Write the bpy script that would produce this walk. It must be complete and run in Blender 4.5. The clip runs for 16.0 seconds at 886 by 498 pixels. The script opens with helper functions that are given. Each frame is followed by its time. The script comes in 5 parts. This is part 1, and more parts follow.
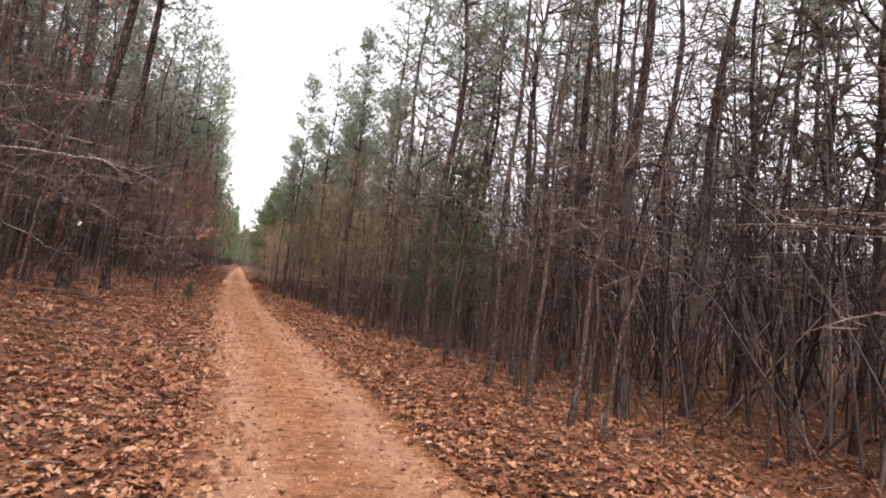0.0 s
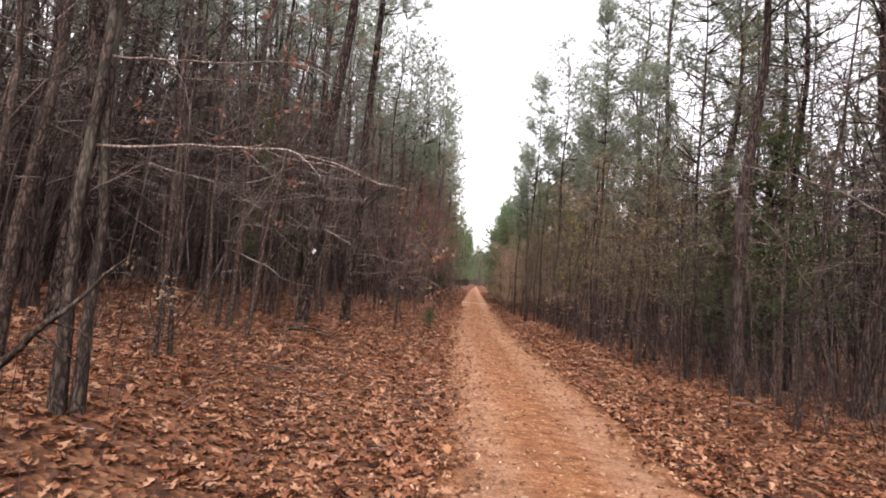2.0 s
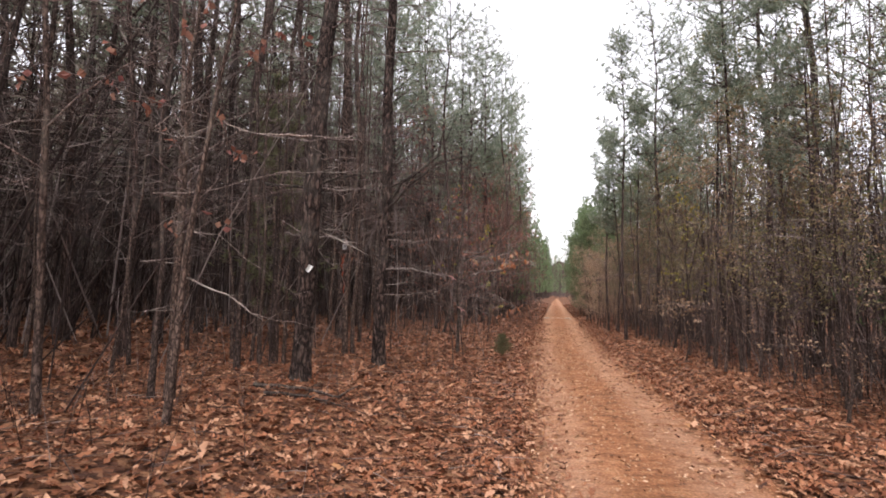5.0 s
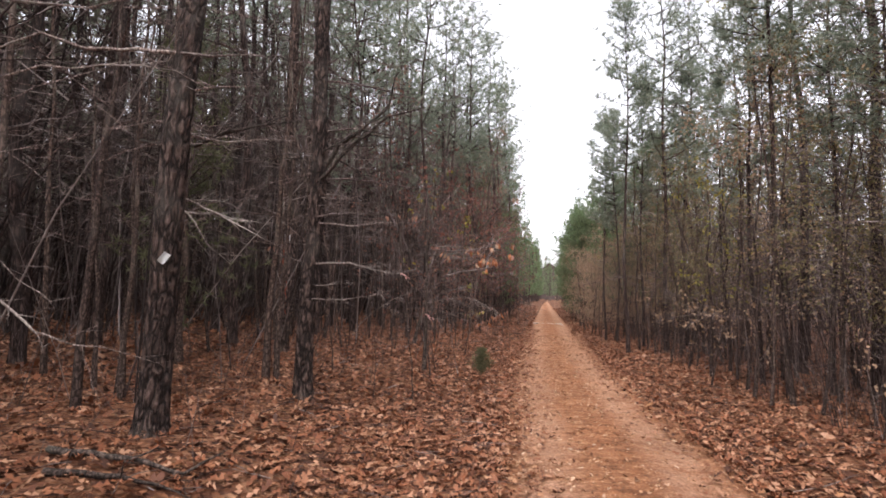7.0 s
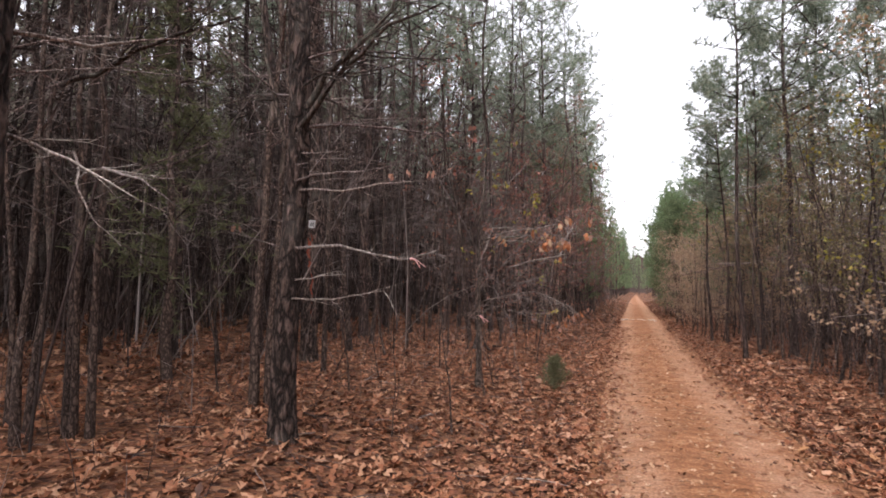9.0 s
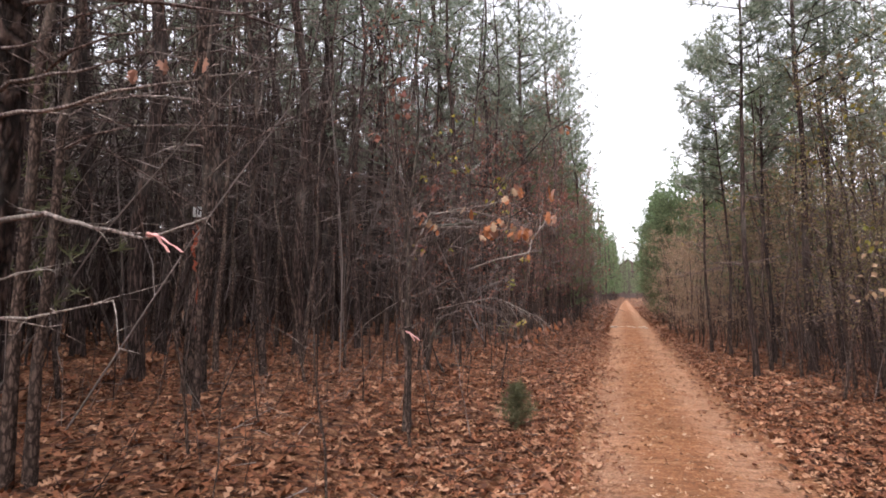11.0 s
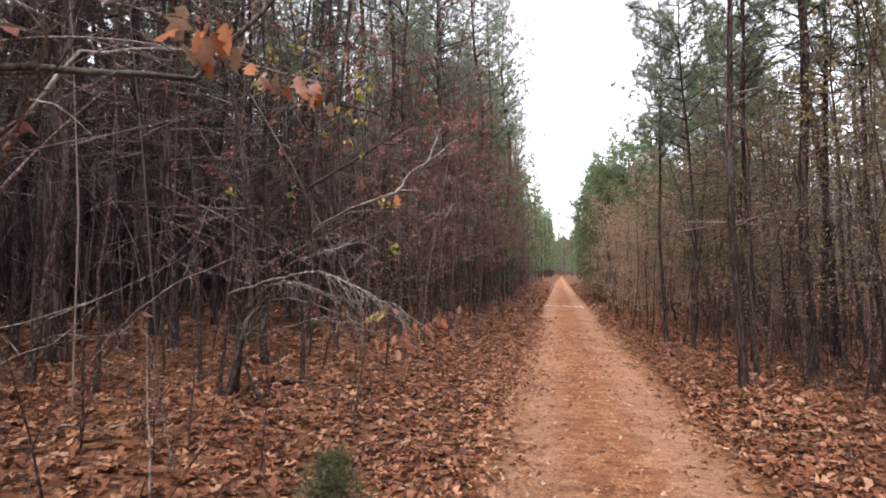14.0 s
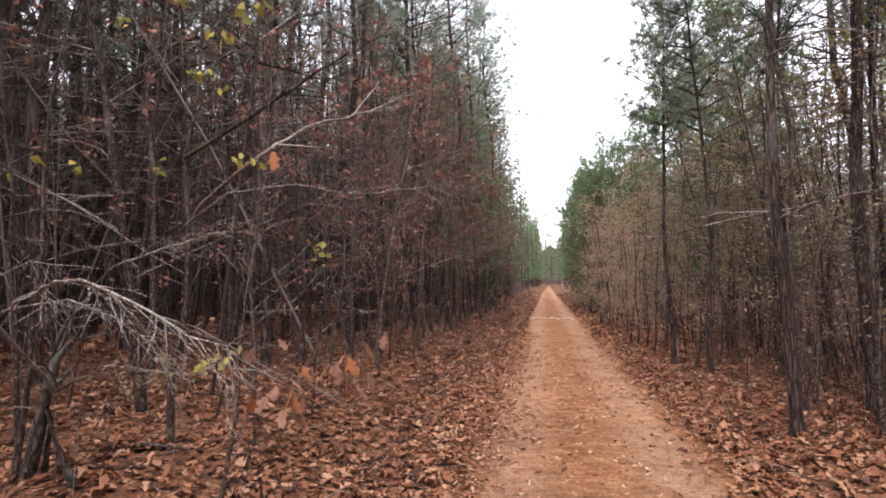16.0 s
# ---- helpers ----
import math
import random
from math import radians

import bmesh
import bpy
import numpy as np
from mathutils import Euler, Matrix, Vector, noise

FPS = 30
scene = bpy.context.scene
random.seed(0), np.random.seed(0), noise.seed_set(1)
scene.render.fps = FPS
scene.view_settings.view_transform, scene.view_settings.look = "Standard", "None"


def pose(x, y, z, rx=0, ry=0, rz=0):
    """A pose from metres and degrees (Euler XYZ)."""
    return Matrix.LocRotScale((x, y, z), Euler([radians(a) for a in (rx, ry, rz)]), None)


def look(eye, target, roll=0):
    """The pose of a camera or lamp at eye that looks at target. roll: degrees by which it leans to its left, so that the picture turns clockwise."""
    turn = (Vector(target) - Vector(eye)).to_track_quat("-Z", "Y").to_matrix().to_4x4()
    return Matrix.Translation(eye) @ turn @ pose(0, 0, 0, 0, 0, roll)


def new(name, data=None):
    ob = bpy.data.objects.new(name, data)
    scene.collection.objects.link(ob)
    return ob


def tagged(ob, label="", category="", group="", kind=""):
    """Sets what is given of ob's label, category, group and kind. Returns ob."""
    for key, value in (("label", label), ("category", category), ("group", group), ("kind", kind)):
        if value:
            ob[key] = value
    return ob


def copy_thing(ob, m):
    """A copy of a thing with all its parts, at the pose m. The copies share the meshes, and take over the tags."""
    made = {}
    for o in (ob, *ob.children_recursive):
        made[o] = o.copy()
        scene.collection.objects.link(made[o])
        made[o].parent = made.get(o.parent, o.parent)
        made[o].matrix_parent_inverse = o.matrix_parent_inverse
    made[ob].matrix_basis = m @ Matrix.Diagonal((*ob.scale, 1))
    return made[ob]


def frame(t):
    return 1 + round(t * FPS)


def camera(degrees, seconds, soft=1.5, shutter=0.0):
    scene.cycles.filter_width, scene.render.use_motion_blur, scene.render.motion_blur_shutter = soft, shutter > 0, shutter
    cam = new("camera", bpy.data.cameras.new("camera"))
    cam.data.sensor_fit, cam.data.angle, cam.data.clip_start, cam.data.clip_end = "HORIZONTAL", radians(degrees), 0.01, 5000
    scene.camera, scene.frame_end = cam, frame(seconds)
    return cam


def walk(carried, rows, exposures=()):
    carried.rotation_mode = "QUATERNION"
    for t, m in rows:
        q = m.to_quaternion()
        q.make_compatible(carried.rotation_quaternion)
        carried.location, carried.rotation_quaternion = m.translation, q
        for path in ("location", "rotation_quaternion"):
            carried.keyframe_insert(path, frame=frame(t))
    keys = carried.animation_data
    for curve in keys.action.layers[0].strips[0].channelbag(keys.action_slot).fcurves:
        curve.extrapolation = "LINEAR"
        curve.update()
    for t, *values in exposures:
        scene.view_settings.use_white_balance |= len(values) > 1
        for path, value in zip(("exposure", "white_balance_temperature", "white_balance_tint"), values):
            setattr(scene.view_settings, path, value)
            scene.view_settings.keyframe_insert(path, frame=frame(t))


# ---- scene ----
cam = camera(76.0, 16.0, soft=1.75, shutter=0.12)
# seconds, eye x y z, turn in degrees
PATH = [
    (0.0, 0.141, -0.086, 1.443, 93.81, -7.08, -19.27),
    (0.5, 0.116, 0.607, 1.479, 94.57, -8.50, -23.26),
    (1.0, 0.087, 1.300, 1.503, 92.57, -7.62, -4.19),
    (1.5, 0.067, 1.987, 1.503, 92.94, -5.88, -0.06),
    (2.0, 0.033, 2.652, 1.495, 92.98, -4.61, 3.87),
    (2.5, 0.007, 3.300, 1.489, 92.99, -3.81, 7.44),
    (3.0, -0.016, 3.939, 1.498, 93.23, -2.39, 8.88),
    (3.5, -0.031, 4.573, 1.505, 93.51, -1.15, 10.37),
    (6.0, -0.098, 7.721, 1.527, 94.68, -0.17, 11.93),
    (6.5, -0.115, 8.352, 1.535, 94.60, -0.62, 11.01),
    (7.0, -0.140, 8.966, 1.550, 94.56, -0.71, 10.83),
    (7.5, -0.168, 9.555, 1.560, 94.58, -0.86, 10.96),
    (8.0, -0.207, 10.100, 1.560, 94.57, -0.50, 12.15),
    (8.5, -0.210, 10.648, 1.555, 94.39, -0.19, 14.88),
    (9.0, -0.211, 11.181, 1.548, 94.07, 0.24, 19.19),
    (9.5, -0.209, 11.700, 1.543, 94.24, 0.88, 23.59),
    (10.0, -0.194, 12.239, 1.544, 94.69, 0.13, 16.85),
    (12.5, -0.184, 15.129, 1.529, 94.86, 1.92, 21.05),
    (13.0, -0.198, 15.751, 1.523, 94.54, 1.63, 18.26),
    (13.5, -0.214, 16.386, 1.508, 93.58, 1.09, 14.51),
    (14.0, -0.235, 16.981, 1.484, 92.37, 0.78, 12.24),
    (14.5, -0.238, 17.520, 1.457, 92.18, 0.37, 10.51),
    (15.0, -0.252, 17.988, 1.452, 92.58, 0.86, 10.30),
    (15.5, -0.257, 18.416, 1.458, 93.05, 1.10, 10.63),
    (16.0, -0.255, 18.833, 1.468, 93.38, 1.23, 10.98),
]
walk(cam, [(t, pose(x, y, z, rx, ry, rz)) for t, x, y, z, rx, ry, rz in PATH],
     [(0.0, 1.05, 6750, 16), (3.5, 1.05, 6750, 16), (7.0, 1.05, 6500, 16), (12.5, 1.18, 6500, 16), (16.0, 1.26, 6350, 15)])

# ---- light: a bright overcast sky ----
world = bpy.data.worlds.new("overcast")
scene.world = world
world.use_nodes = True
wn, wl = world.node_tree.nodes, world.node_tree.links
sky = wn.new("ShaderNodeTexSky")
sky.sky_type = "NISHITA"
sky.sun_disc = False
sky.sun_elevation, sky.sun_rotation = radians(60), radians(187)
sky.dust_density, sky.air_density = 4.0, 1.0
cloud = wn.new("ShaderNodeHueSaturation")
cloud.inputs["Saturation"].default_value = 0.2
cloud.inputs["Value"].default_value = 1.8
wl.new(sky.outputs[0], cloud.inputs["Color"])
wl.new(cloud.outputs[0], wn["Background"].inputs[0])
wn["Background"].inputs[1].default_value = 0.15
sun = new("sun", bpy.data.lights.new("sun", "SUN"))
sun.data.energy, sun.data.angle, sun.data.color = 0.5, radians(40), (1.0, 0.96, 0.9)
sun.matrix_world = look((-3, -26, 46), (0, 0, 0))


# ---- materials ----
def ramp(nt, fac, stops):
    r = nt.nodes.new("ShaderNodeValToRGB")
    el = r.color_ramp.elements
    while len(el) < len(stops):
        el.new(0.5)
    for e, (p, c) in zip(el, stops):
        e.position, e.color = p, (*c, 1)
    nt.links.new(fac, r.inputs[0])
    return r.outputs[0]


def node(nt, kind, **sets):
    n = nt.nodes.new(kind)
    for k, v in sets.items():
        n.inputs[k.replace("_", " ")].default_value = v
    return n


def mix(nt, fac, a, b, blend="MIX"):
    m = nt.nodes.new("ShaderNodeMix")
    m.data_type, m.blend_type = "RGBA", blend
    if isinstance(fac, float):
        m.inputs[0].default_value = fac
    else:
        nt.links.new(fac, m.inputs[0])
    for sock, v in ((m.inputs[6], a), (m.inputs[7], b)):
        if isinstance(v, tuple):
            sock.default_value = (*v, 1)
        else:
            nt.links.new(v, sock)
    return m.outputs[2]


def material(name, rough=0.85):
    m = bpy.data.materials.new(name)
    m.use_nodes = True
    b = m.node_tree.nodes["Principled BSDF"]
    b.inputs["Roughness"].default_value = rough
    b.inputs["Specular IOR Level"].default_value = 0.25
    return m, m.node_tree, b


def coords(nt, scale=(1, 1, 1), kind="Object"):
    tc = nt.nodes.new("ShaderNodeTexCoord")
    mp = nt.nodes.new("ShaderNodeMapping")
    mp.inputs["Scale"].default_value = scale
    nt.links.new(tc.outputs[kind], mp.inputs[0])
    return mp.outputs[0]


def noise_tex(nt, vec, scale, detail=5.0, rough=0.6):
    n = node(nt, "ShaderNodeTexNoise", Scale=scale, Detail=detail, Roughness=rough)
    nt.links.new(vec, n.inputs["Vector"])
    return n.outputs[0]


def bump(nt, b, height, strength, dist):
    n = node(nt, "ShaderNodeBump", Strength=strength, Distance=dist)
    nt.links.new(height, n.inputs["Height"])
    nt.links.new(n.outputs[0], b.inputs["Normal"])


def bark_material(name, dark, light, lichen, stretch, scale, depth):
    m, nt, b = material(name, 0.95)
    v = coords(nt, (1, 1, stretch))
    vo = nt.nodes.new("ShaderNodeTexVoronoi")
    vo.feature = "DISTANCE_TO_EDGE"
    vo.inputs["Scale"].default_value = scale
    warp = nt.nodes.new("ShaderNodeVectorMath")
    warp.operation = "MULTIPLY_ADD"
    nz = node(nt, "ShaderNodeTexNoise", Scale=scale * 0.8, Detail=3.0)
    nt.links.new(v, nz.inputs["Vector"])
    nt.links.new(nz.outputs[1], warp.inputs[0])
    warp.inputs[1].default_value = (2.4 / scale, 2.4 / scale, 2.4 / scale)
    nt.links.new(v, warp.inputs[2])
    nt.links.new(warp.outputs[0], vo.inputs["Vector"])
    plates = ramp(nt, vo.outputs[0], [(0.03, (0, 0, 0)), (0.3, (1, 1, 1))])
    fine = noise_tex(nt, v, scale * 3, 8.0, 0.75)
    col = mix(nt, ramp(nt, fine, [(0.35, (0, 0, 0)), (0.65, (1, 1, 1))]), dark, light)
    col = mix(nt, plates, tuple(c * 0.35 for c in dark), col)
    big = ramp(nt, noise_tex(nt, coords(nt), 1.3, 3.0), [(0.5, (0, 0, 0)), (0.72, (1, 1, 1))])
    mm = nt.nodes.new("ShaderNodeMath")
    mm.operation = "MULTIPLY"
    nt.links.new(big, mm.inputs[0])
    mm.inputs[1].default_value = 0.5
    col = mix(nt, mm.outputs[0], col, lichen)
    info = nt.nodes.new("ShaderNodeObjectInfo")
    shade = ramp(nt, info.outputs["Random"], [(0.0, (0.75, 0.72, 0.72)), (1.0, (1.25, 1.2, 1.15))])
    col = mix(nt, 1.0, col, shade, "MULTIPLY")
    nt.links.new(col, b.inputs["Base Color"])
    add = nt.nodes.new("ShaderNodeMath")
    add.inputs[1].default_value = 0.0
    nt.links.new(plates, add.inputs[0])
    nt.links.new(fine, add.inputs[1])
    bump(nt, b, add.outputs[0], 0.9, depth)
    return m


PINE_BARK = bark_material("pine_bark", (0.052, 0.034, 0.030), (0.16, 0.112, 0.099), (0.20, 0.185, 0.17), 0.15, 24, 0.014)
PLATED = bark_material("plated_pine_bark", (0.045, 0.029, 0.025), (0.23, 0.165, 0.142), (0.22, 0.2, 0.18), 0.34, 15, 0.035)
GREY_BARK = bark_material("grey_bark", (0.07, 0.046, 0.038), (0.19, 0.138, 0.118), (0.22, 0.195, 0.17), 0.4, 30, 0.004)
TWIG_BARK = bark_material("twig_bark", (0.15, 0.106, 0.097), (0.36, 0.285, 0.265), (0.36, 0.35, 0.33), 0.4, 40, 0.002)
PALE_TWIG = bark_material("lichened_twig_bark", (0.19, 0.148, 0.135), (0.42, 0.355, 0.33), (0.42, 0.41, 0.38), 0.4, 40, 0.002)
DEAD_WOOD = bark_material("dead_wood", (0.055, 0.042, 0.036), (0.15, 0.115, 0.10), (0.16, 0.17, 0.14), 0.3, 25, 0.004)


def leaf_material(name, colours, trans=0.25, rough=0.7, single=False):
    m, nt, b = material(name, rough)
    n = len(colours) - 1
    if single:
        pick = nt.nodes.new("ShaderNodeObjectInfo").outputs["Random"]
    else:
        pick = nt.nodes.new("ShaderNodeNewGeometry").outputs["Random Per Island"]
    col = ramp(nt, pick, [(i / n, c) for i, c in enumerate(colours)])
    veins = noise_tex(nt, coords(nt), 30, 3.0)
    sh = ramp(nt, veins, [(0.3, (0.75, 0.75, 0.75)), (0.7, (1.15, 1.15, 1.15))])
    col = mix(nt, 1.0, col, sh, "MULTIPLY")
    nt.links.new(col, b.inputs["Base Color"])
    if trans:
        t = nt.nodes.new("ShaderNodeBsdfTranslucent")
        nt.links.new(col, t.inputs[0])
        ms = nt.nodes.new("ShaderNodeMixShader")
        ms.inputs[0].default_value = trans
        nt.links.new(b.outputs[0], ms.inputs[1])
        nt.links.new(t.outputs[0], ms.inputs[2])
        nt.links.new(ms.outputs[0], nt.nodes["Material Output"].inputs[0])
    return m


NEEDLES = leaf_material("pine_needles", [(0.12, 0.148, 0.108), (0.205, 0.245, 0.18), (0.295, 0.335, 0.255), (0.32, 0.315, 0.235)], 0.58)
DULL = leaf_material("dull_far_needles", [(0.10, 0.092, 0.07), (0.16, 0.155, 0.115), (0.235, 0.225, 0.175), (0.26, 0.225, 0.185)], 0.55)
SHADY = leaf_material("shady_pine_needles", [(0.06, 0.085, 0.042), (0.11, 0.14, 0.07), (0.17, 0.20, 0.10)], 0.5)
CEDAR = leaf_material("cedar_foliage", [(0.085, 0.09, 0.05), (0.13, 0.135, 0.072), (0.18, 0.17, 0.095)], 0.4)
LITTER = leaf_material("fallen_leaves", [(0.042, 0.017, 0.01), (0.12, 0.042, 0.02), (0.195, 0.071, 0.033), (0.25, 0.105, 0.053), (0.38, 0.21, 0.13), (0.15, 0.05, 0.021)], 0.1, 0.6)
SCRAPS = leaf_material("trodden_leaf_scraps", [(0.09, 0.034, 0.016), (0.20, 0.085, 0.04), (0.31, 0.15, 0.075), (0.40, 0.23, 0.135), (0.52, 0.36, 0.25)], 0.1, 0.7)
LITTER_ONE = leaf_material("single_fallen_leaf", [(0.15, 0.055, 0.03), (0.26, 0.11, 0.06), (0.40, 0.23, 0.15), (0.33, 0.16, 0.07)], 0.1, 0.6, True)
RUSSET = leaf_material("russet_leaves", [(0.16, 0.058, 0.045), (0.24, 0.10, 0.068), (0.35, 0.19, 0.135), (0.22, 0.078, 0.075)], 0.4)
STRAW = leaf_material("straw_leaves", [(0.24, 0.15, 0.09), (0.36, 0.24, 0.155), (0.46, 0.34, 0.24)], 0.4)
ORANGE = leaf_material("orange_leaves", [(0.21, 0.066, 0.028), (0.32, 0.115, 0.048), (0.38, 0.18, 0.10)], 0.3)
OLIVE = leaf_material("olive_leaves", [(0.11, 0.10, 0.046), (0.19, 0.165, 0.08), (0.25, 0.205, 0.11), (0.26, 0.165, 0.095)], 0.4)
FRESH = leaf_material("young_pine_needles", [(0.08, 0.12, 0.058), (0.135, 0.19, 0.095), (0.20, 0.255, 0.13)], 0.5)
YELLOW = leaf_material("yellow_leaves", [(0.22, 0.20, 0.04), (0.38, 0.30, 0.07), (0.20, 0.22, 0.06)], 0.4)
# The palest stop colours some stems, at random, as if they caught light.
BROOM = leaf_material("dry_brush_stems", [(0.028, 0.019, 0.017), (0.05, 0.034, 0.031), (0.10, 0.073, 0.067), (0.28, 0.232, 0.215)], 0.0, 0.9)


def soil_material():
    m, nt, b = material("leaf_mould", 0.95)
    v = coords(nt)
    vo = nt.nodes.new("ShaderNodeTexVoronoi")
    vo.inputs["Scale"].default_value = 19
    nt.links.new(v, vo.inputs["Vector"])
    sep = nt.nodes.new("ShaderNodeSeparateColor")
    nt.links.new(vo.outputs["Color"], sep.inputs[0])
    col = ramp(nt, sep.outputs[0], [(0.0, (0.07, 0.03, 0.018)), (0.35, (0.17, 0.07, 0.035)), (0.7, (0.26, 0.12, 0.062)), (1.0, (0.34, 0.19, 0.11))])
    sh = ramp(nt, noise_tex(nt, v, 0.9, 6.0), [(0.3, (0.38, 0.35, 0.33)), (0.7, (0.74, 0.68, 0.65))])
    col = mix(nt, 1.0, col, sh, "MULTIPLY")
    nt.links.new(col, b.inputs["Base Color"])
    bump(nt, b, vo.outputs[0], 0.9, 0.05)
    return m


def dirt_material():
    m, nt, b = material("red_dirt", 0.95)
    v = coords(nt)
    streak = coords(nt, (0.62, 1.15, 1))
    at = nt.nodes.new("ShaderNodeAttribute")
    at.attribute_name = "across"
    base = ramp(nt, noise_tex(nt, streak, 7, 8.0, 0.75), [(0.34, (0.115, 0.042, 0.016)), (0.46, (0.25, 0.10, 0.042)), (0.58, (0.35, 0.165, 0.08)), (0.7, (0.46, 0.28, 0.17))])
    pale = ramp(nt, noise_tex(nt, streak, 9, 7.0, 0.7), [(0.3, (0.26, 0.125, 0.068)), (0.45, (0.385, 0.205, 0.125)), (0.68, (0.48, 0.30, 0.205))])
    rut = ramp(nt, at.outputs["Fac"], [(0.0, (0, 0, 0)), (0.1, (0.1, 0.1, 0.1)), (0.19, (0.9, 0.9, 0.9)), (0.28, (0.8, 0.8, 0.8)), (0.4, (0.1, 0.1, 0.1)), (0.58, (0.05, 0.05, 0.05)), (0.71, (0.85, 0.85, 0.85)), (0.82, (0.9, 0.9, 0.9)), (0.91, (0.1, 0.1, 0.1)), (1.0, (0, 0, 0))])
    br = ramp(nt, noise_tex(nt, streak, 2.2, 6.0), [(0.28, (0.0, 0.0, 0.0)), (0.5, (1, 1, 1))])
    f = mix(nt, 1.0, rut, br, "MULTIPLY")
    col = mix(nt, f, base, pale)
    big = ramp(nt, noise_tex(nt, v, 0.8, 4.0), [(0.3, (0.72, 0.71, 0.70)), (0.7, (1.02, 1.02, 1.02))])
    col = mix(nt, 1.0, col, big, "MULTIPLY")
    # the track's colour goes darker and browner towards both edges
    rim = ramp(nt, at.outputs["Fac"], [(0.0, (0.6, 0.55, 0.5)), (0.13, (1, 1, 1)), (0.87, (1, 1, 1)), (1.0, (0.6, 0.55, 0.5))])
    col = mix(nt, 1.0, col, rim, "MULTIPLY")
    vo = nt.nodes.new("ShaderNodeTexVoronoi")
    vo.inputs["Scale"].default_value = 42
    nt.links.new(v, vo.inputs["Vector"])
    grit = ramp(nt, vo.outputs[0], [(0.0, (1.4, 1.35, 1.3)), (0.3, (1, 1, 1)), (0.8, (0.64, 0.6, 0.57))])
    col = mix(nt, 1.0, col, grit, "MULTIPLY")
    nt.links.new(col, b.inputs["Base Color"])
    h = nt.nodes.new("ShaderNodeMath")
    nt.links.new(noise_tex(nt, streak, 26, 8.0, 0.8), h.inputs[0])
    nt.links.new(noise_tex(nt, streak, 6, 4.0), h.inputs[1])
    bump(nt, b, h.outputs[0], 0.7, 0.035)
    return m


def plain(name, colour, rough=0.6, spot=0.12, scale=25):
    m, nt, b = material(name, rough)
    n = noise_tex(nt, coords(nt), scale)
    nt.links.new(mix(nt, n, tuple(c * (1 - 2 * spot) for c in colour), tuple(min(1, c * (1 + spot)) for c in colour)), b.inputs["Base Color"])
    return m


SOIL, DIRT = soil_material(), dirt_material()
PAPER, RED_PAINT, STONE = plain("weathered_paper", (0.8, 0.8, 0.8)), plain("faded_red_paint", (0.23, 0.06, 0.034), 0.8, 0.3, 9), plain("gravel_stone", (0.36, 0.25, 0.18), 0.9, 0.3)
PINK = plain("pink_plastic_tape", (0.7, 0.36, 0.34), 0.4)
PALE_STONE = plain("pale_stone", (0.5, 0.42, 0.35), 0.9, 0.2, 12)
INK = plain("black_ink", (0.03, 0.03, 0.03))


# ---- building helpers ----
class Mesh:
    """Gathers vertices and faces for one mesh."""

    def __init__(self):
        self.v, self.f = [], []

    def tube(self, pts, radii, sides=5, cap=True):
        n0, pts = len(self.v), [Vector(p) for p in pts]
        for i, p in enumerate(pts):
            d = (pts[min(i + 1, len(pts) - 1)] - pts[max(i - 1, 0)]).normalized()
            a = d.cross(Vector((0.31, 0.95, 0.05)) if abs(d.y) < 0.9 else Vector((1, 0, 0))).normalized()
            b = d.cross(a)
            for s in range(sides):
                w = 2 * math.pi * s / sides
                self.v.append(p + (a * math.cos(w) + b * math.sin(w)) * radii[i])
        for i in range(len(pts) - 1):
            for s in range(sides):
                t = (s + 1) % sides
                self.f.append((n0 + i * sides + s, n0 + i * sides + t, n0 + (i + 1) * sides + t, n0 + (i + 1) * sides + s))
        if cap:
            self.f.append(tuple(n0 + (len(pts) - 1) * sides + s for s in range(sides)))

    def blade(self, p, d, side, length, width):
        n0 = len(self.v)
        self.v += [p - side * width, p + side * width, p + d * length]
        self.f.append((n0, n0 + 1, n0 + 2))

    def twig(self, q, side, width):
        """A thin bent twig through three places."""
        n0 = len(self.v)
        self.v += [q[0] - side * width, q[0] + side * width, q[1] + side * width * 0.6, q[1] - side * width * 0.6, q[2]]
        self.f += [(n0, n0 + 1, n0 + 2, n0 + 3), (n0 + 3, n0 + 2, n0 + 4)]

    def leaf(self, p, d, side, length, width):
        n0, up = len(self.v), d.cross(side)
        self.v += [p, p + d * length * 0.45 + side * width + up * width * 0.35, p + d * length, p + d * length * 0.45 - side * width + up * width * 0.35]
        self.f += [(n0, n0 + 1, n0 + 2), (n0, n0 + 2, n0 + 3)]

    def done(self, name, mat, smooth=True):
        me = bpy.data.meshes.new(name)
        me.from_pydata([tuple(v) for v in self.v], [], self.f)
        me.materials.append(mat)
        if smooth:
            me.polygons.foreach_set("use_smooth", [True] * len(me.polygons))
        me.update()
        return me


def part(name, mesh, mat, parent, label="", smooth=True):
    ob = new(name, mesh.done(name, mat, smooth) if isinstance(mesh, Mesh) else mesh)
    ob.parent = parent
    return tagged(ob, label)


def rvec(r, up=0.0):
    a, z = r.uniform(0, 2 * math.pi), r.uniform(-1, 1)
    s = math.sqrt(1 - z * z)
    return Vector((s * math.cos(a), s * math.sin(a), z + up)).normalized()


def smooth(a, b, x):
    t = min(1.0, max(0.0, (x - a) / (b - a)))
    return t * t * (3 - 2 * t)


def centre(y):
    """The middle of the track, across, at y metres ahead."""
    return 0.88 - 0.83 * smooth(3, 24, y) - 0.016 * max(0.0, y - 20)


def half_width(y):
    return 0.95 - 0.07 * smooth(15, 35, y)


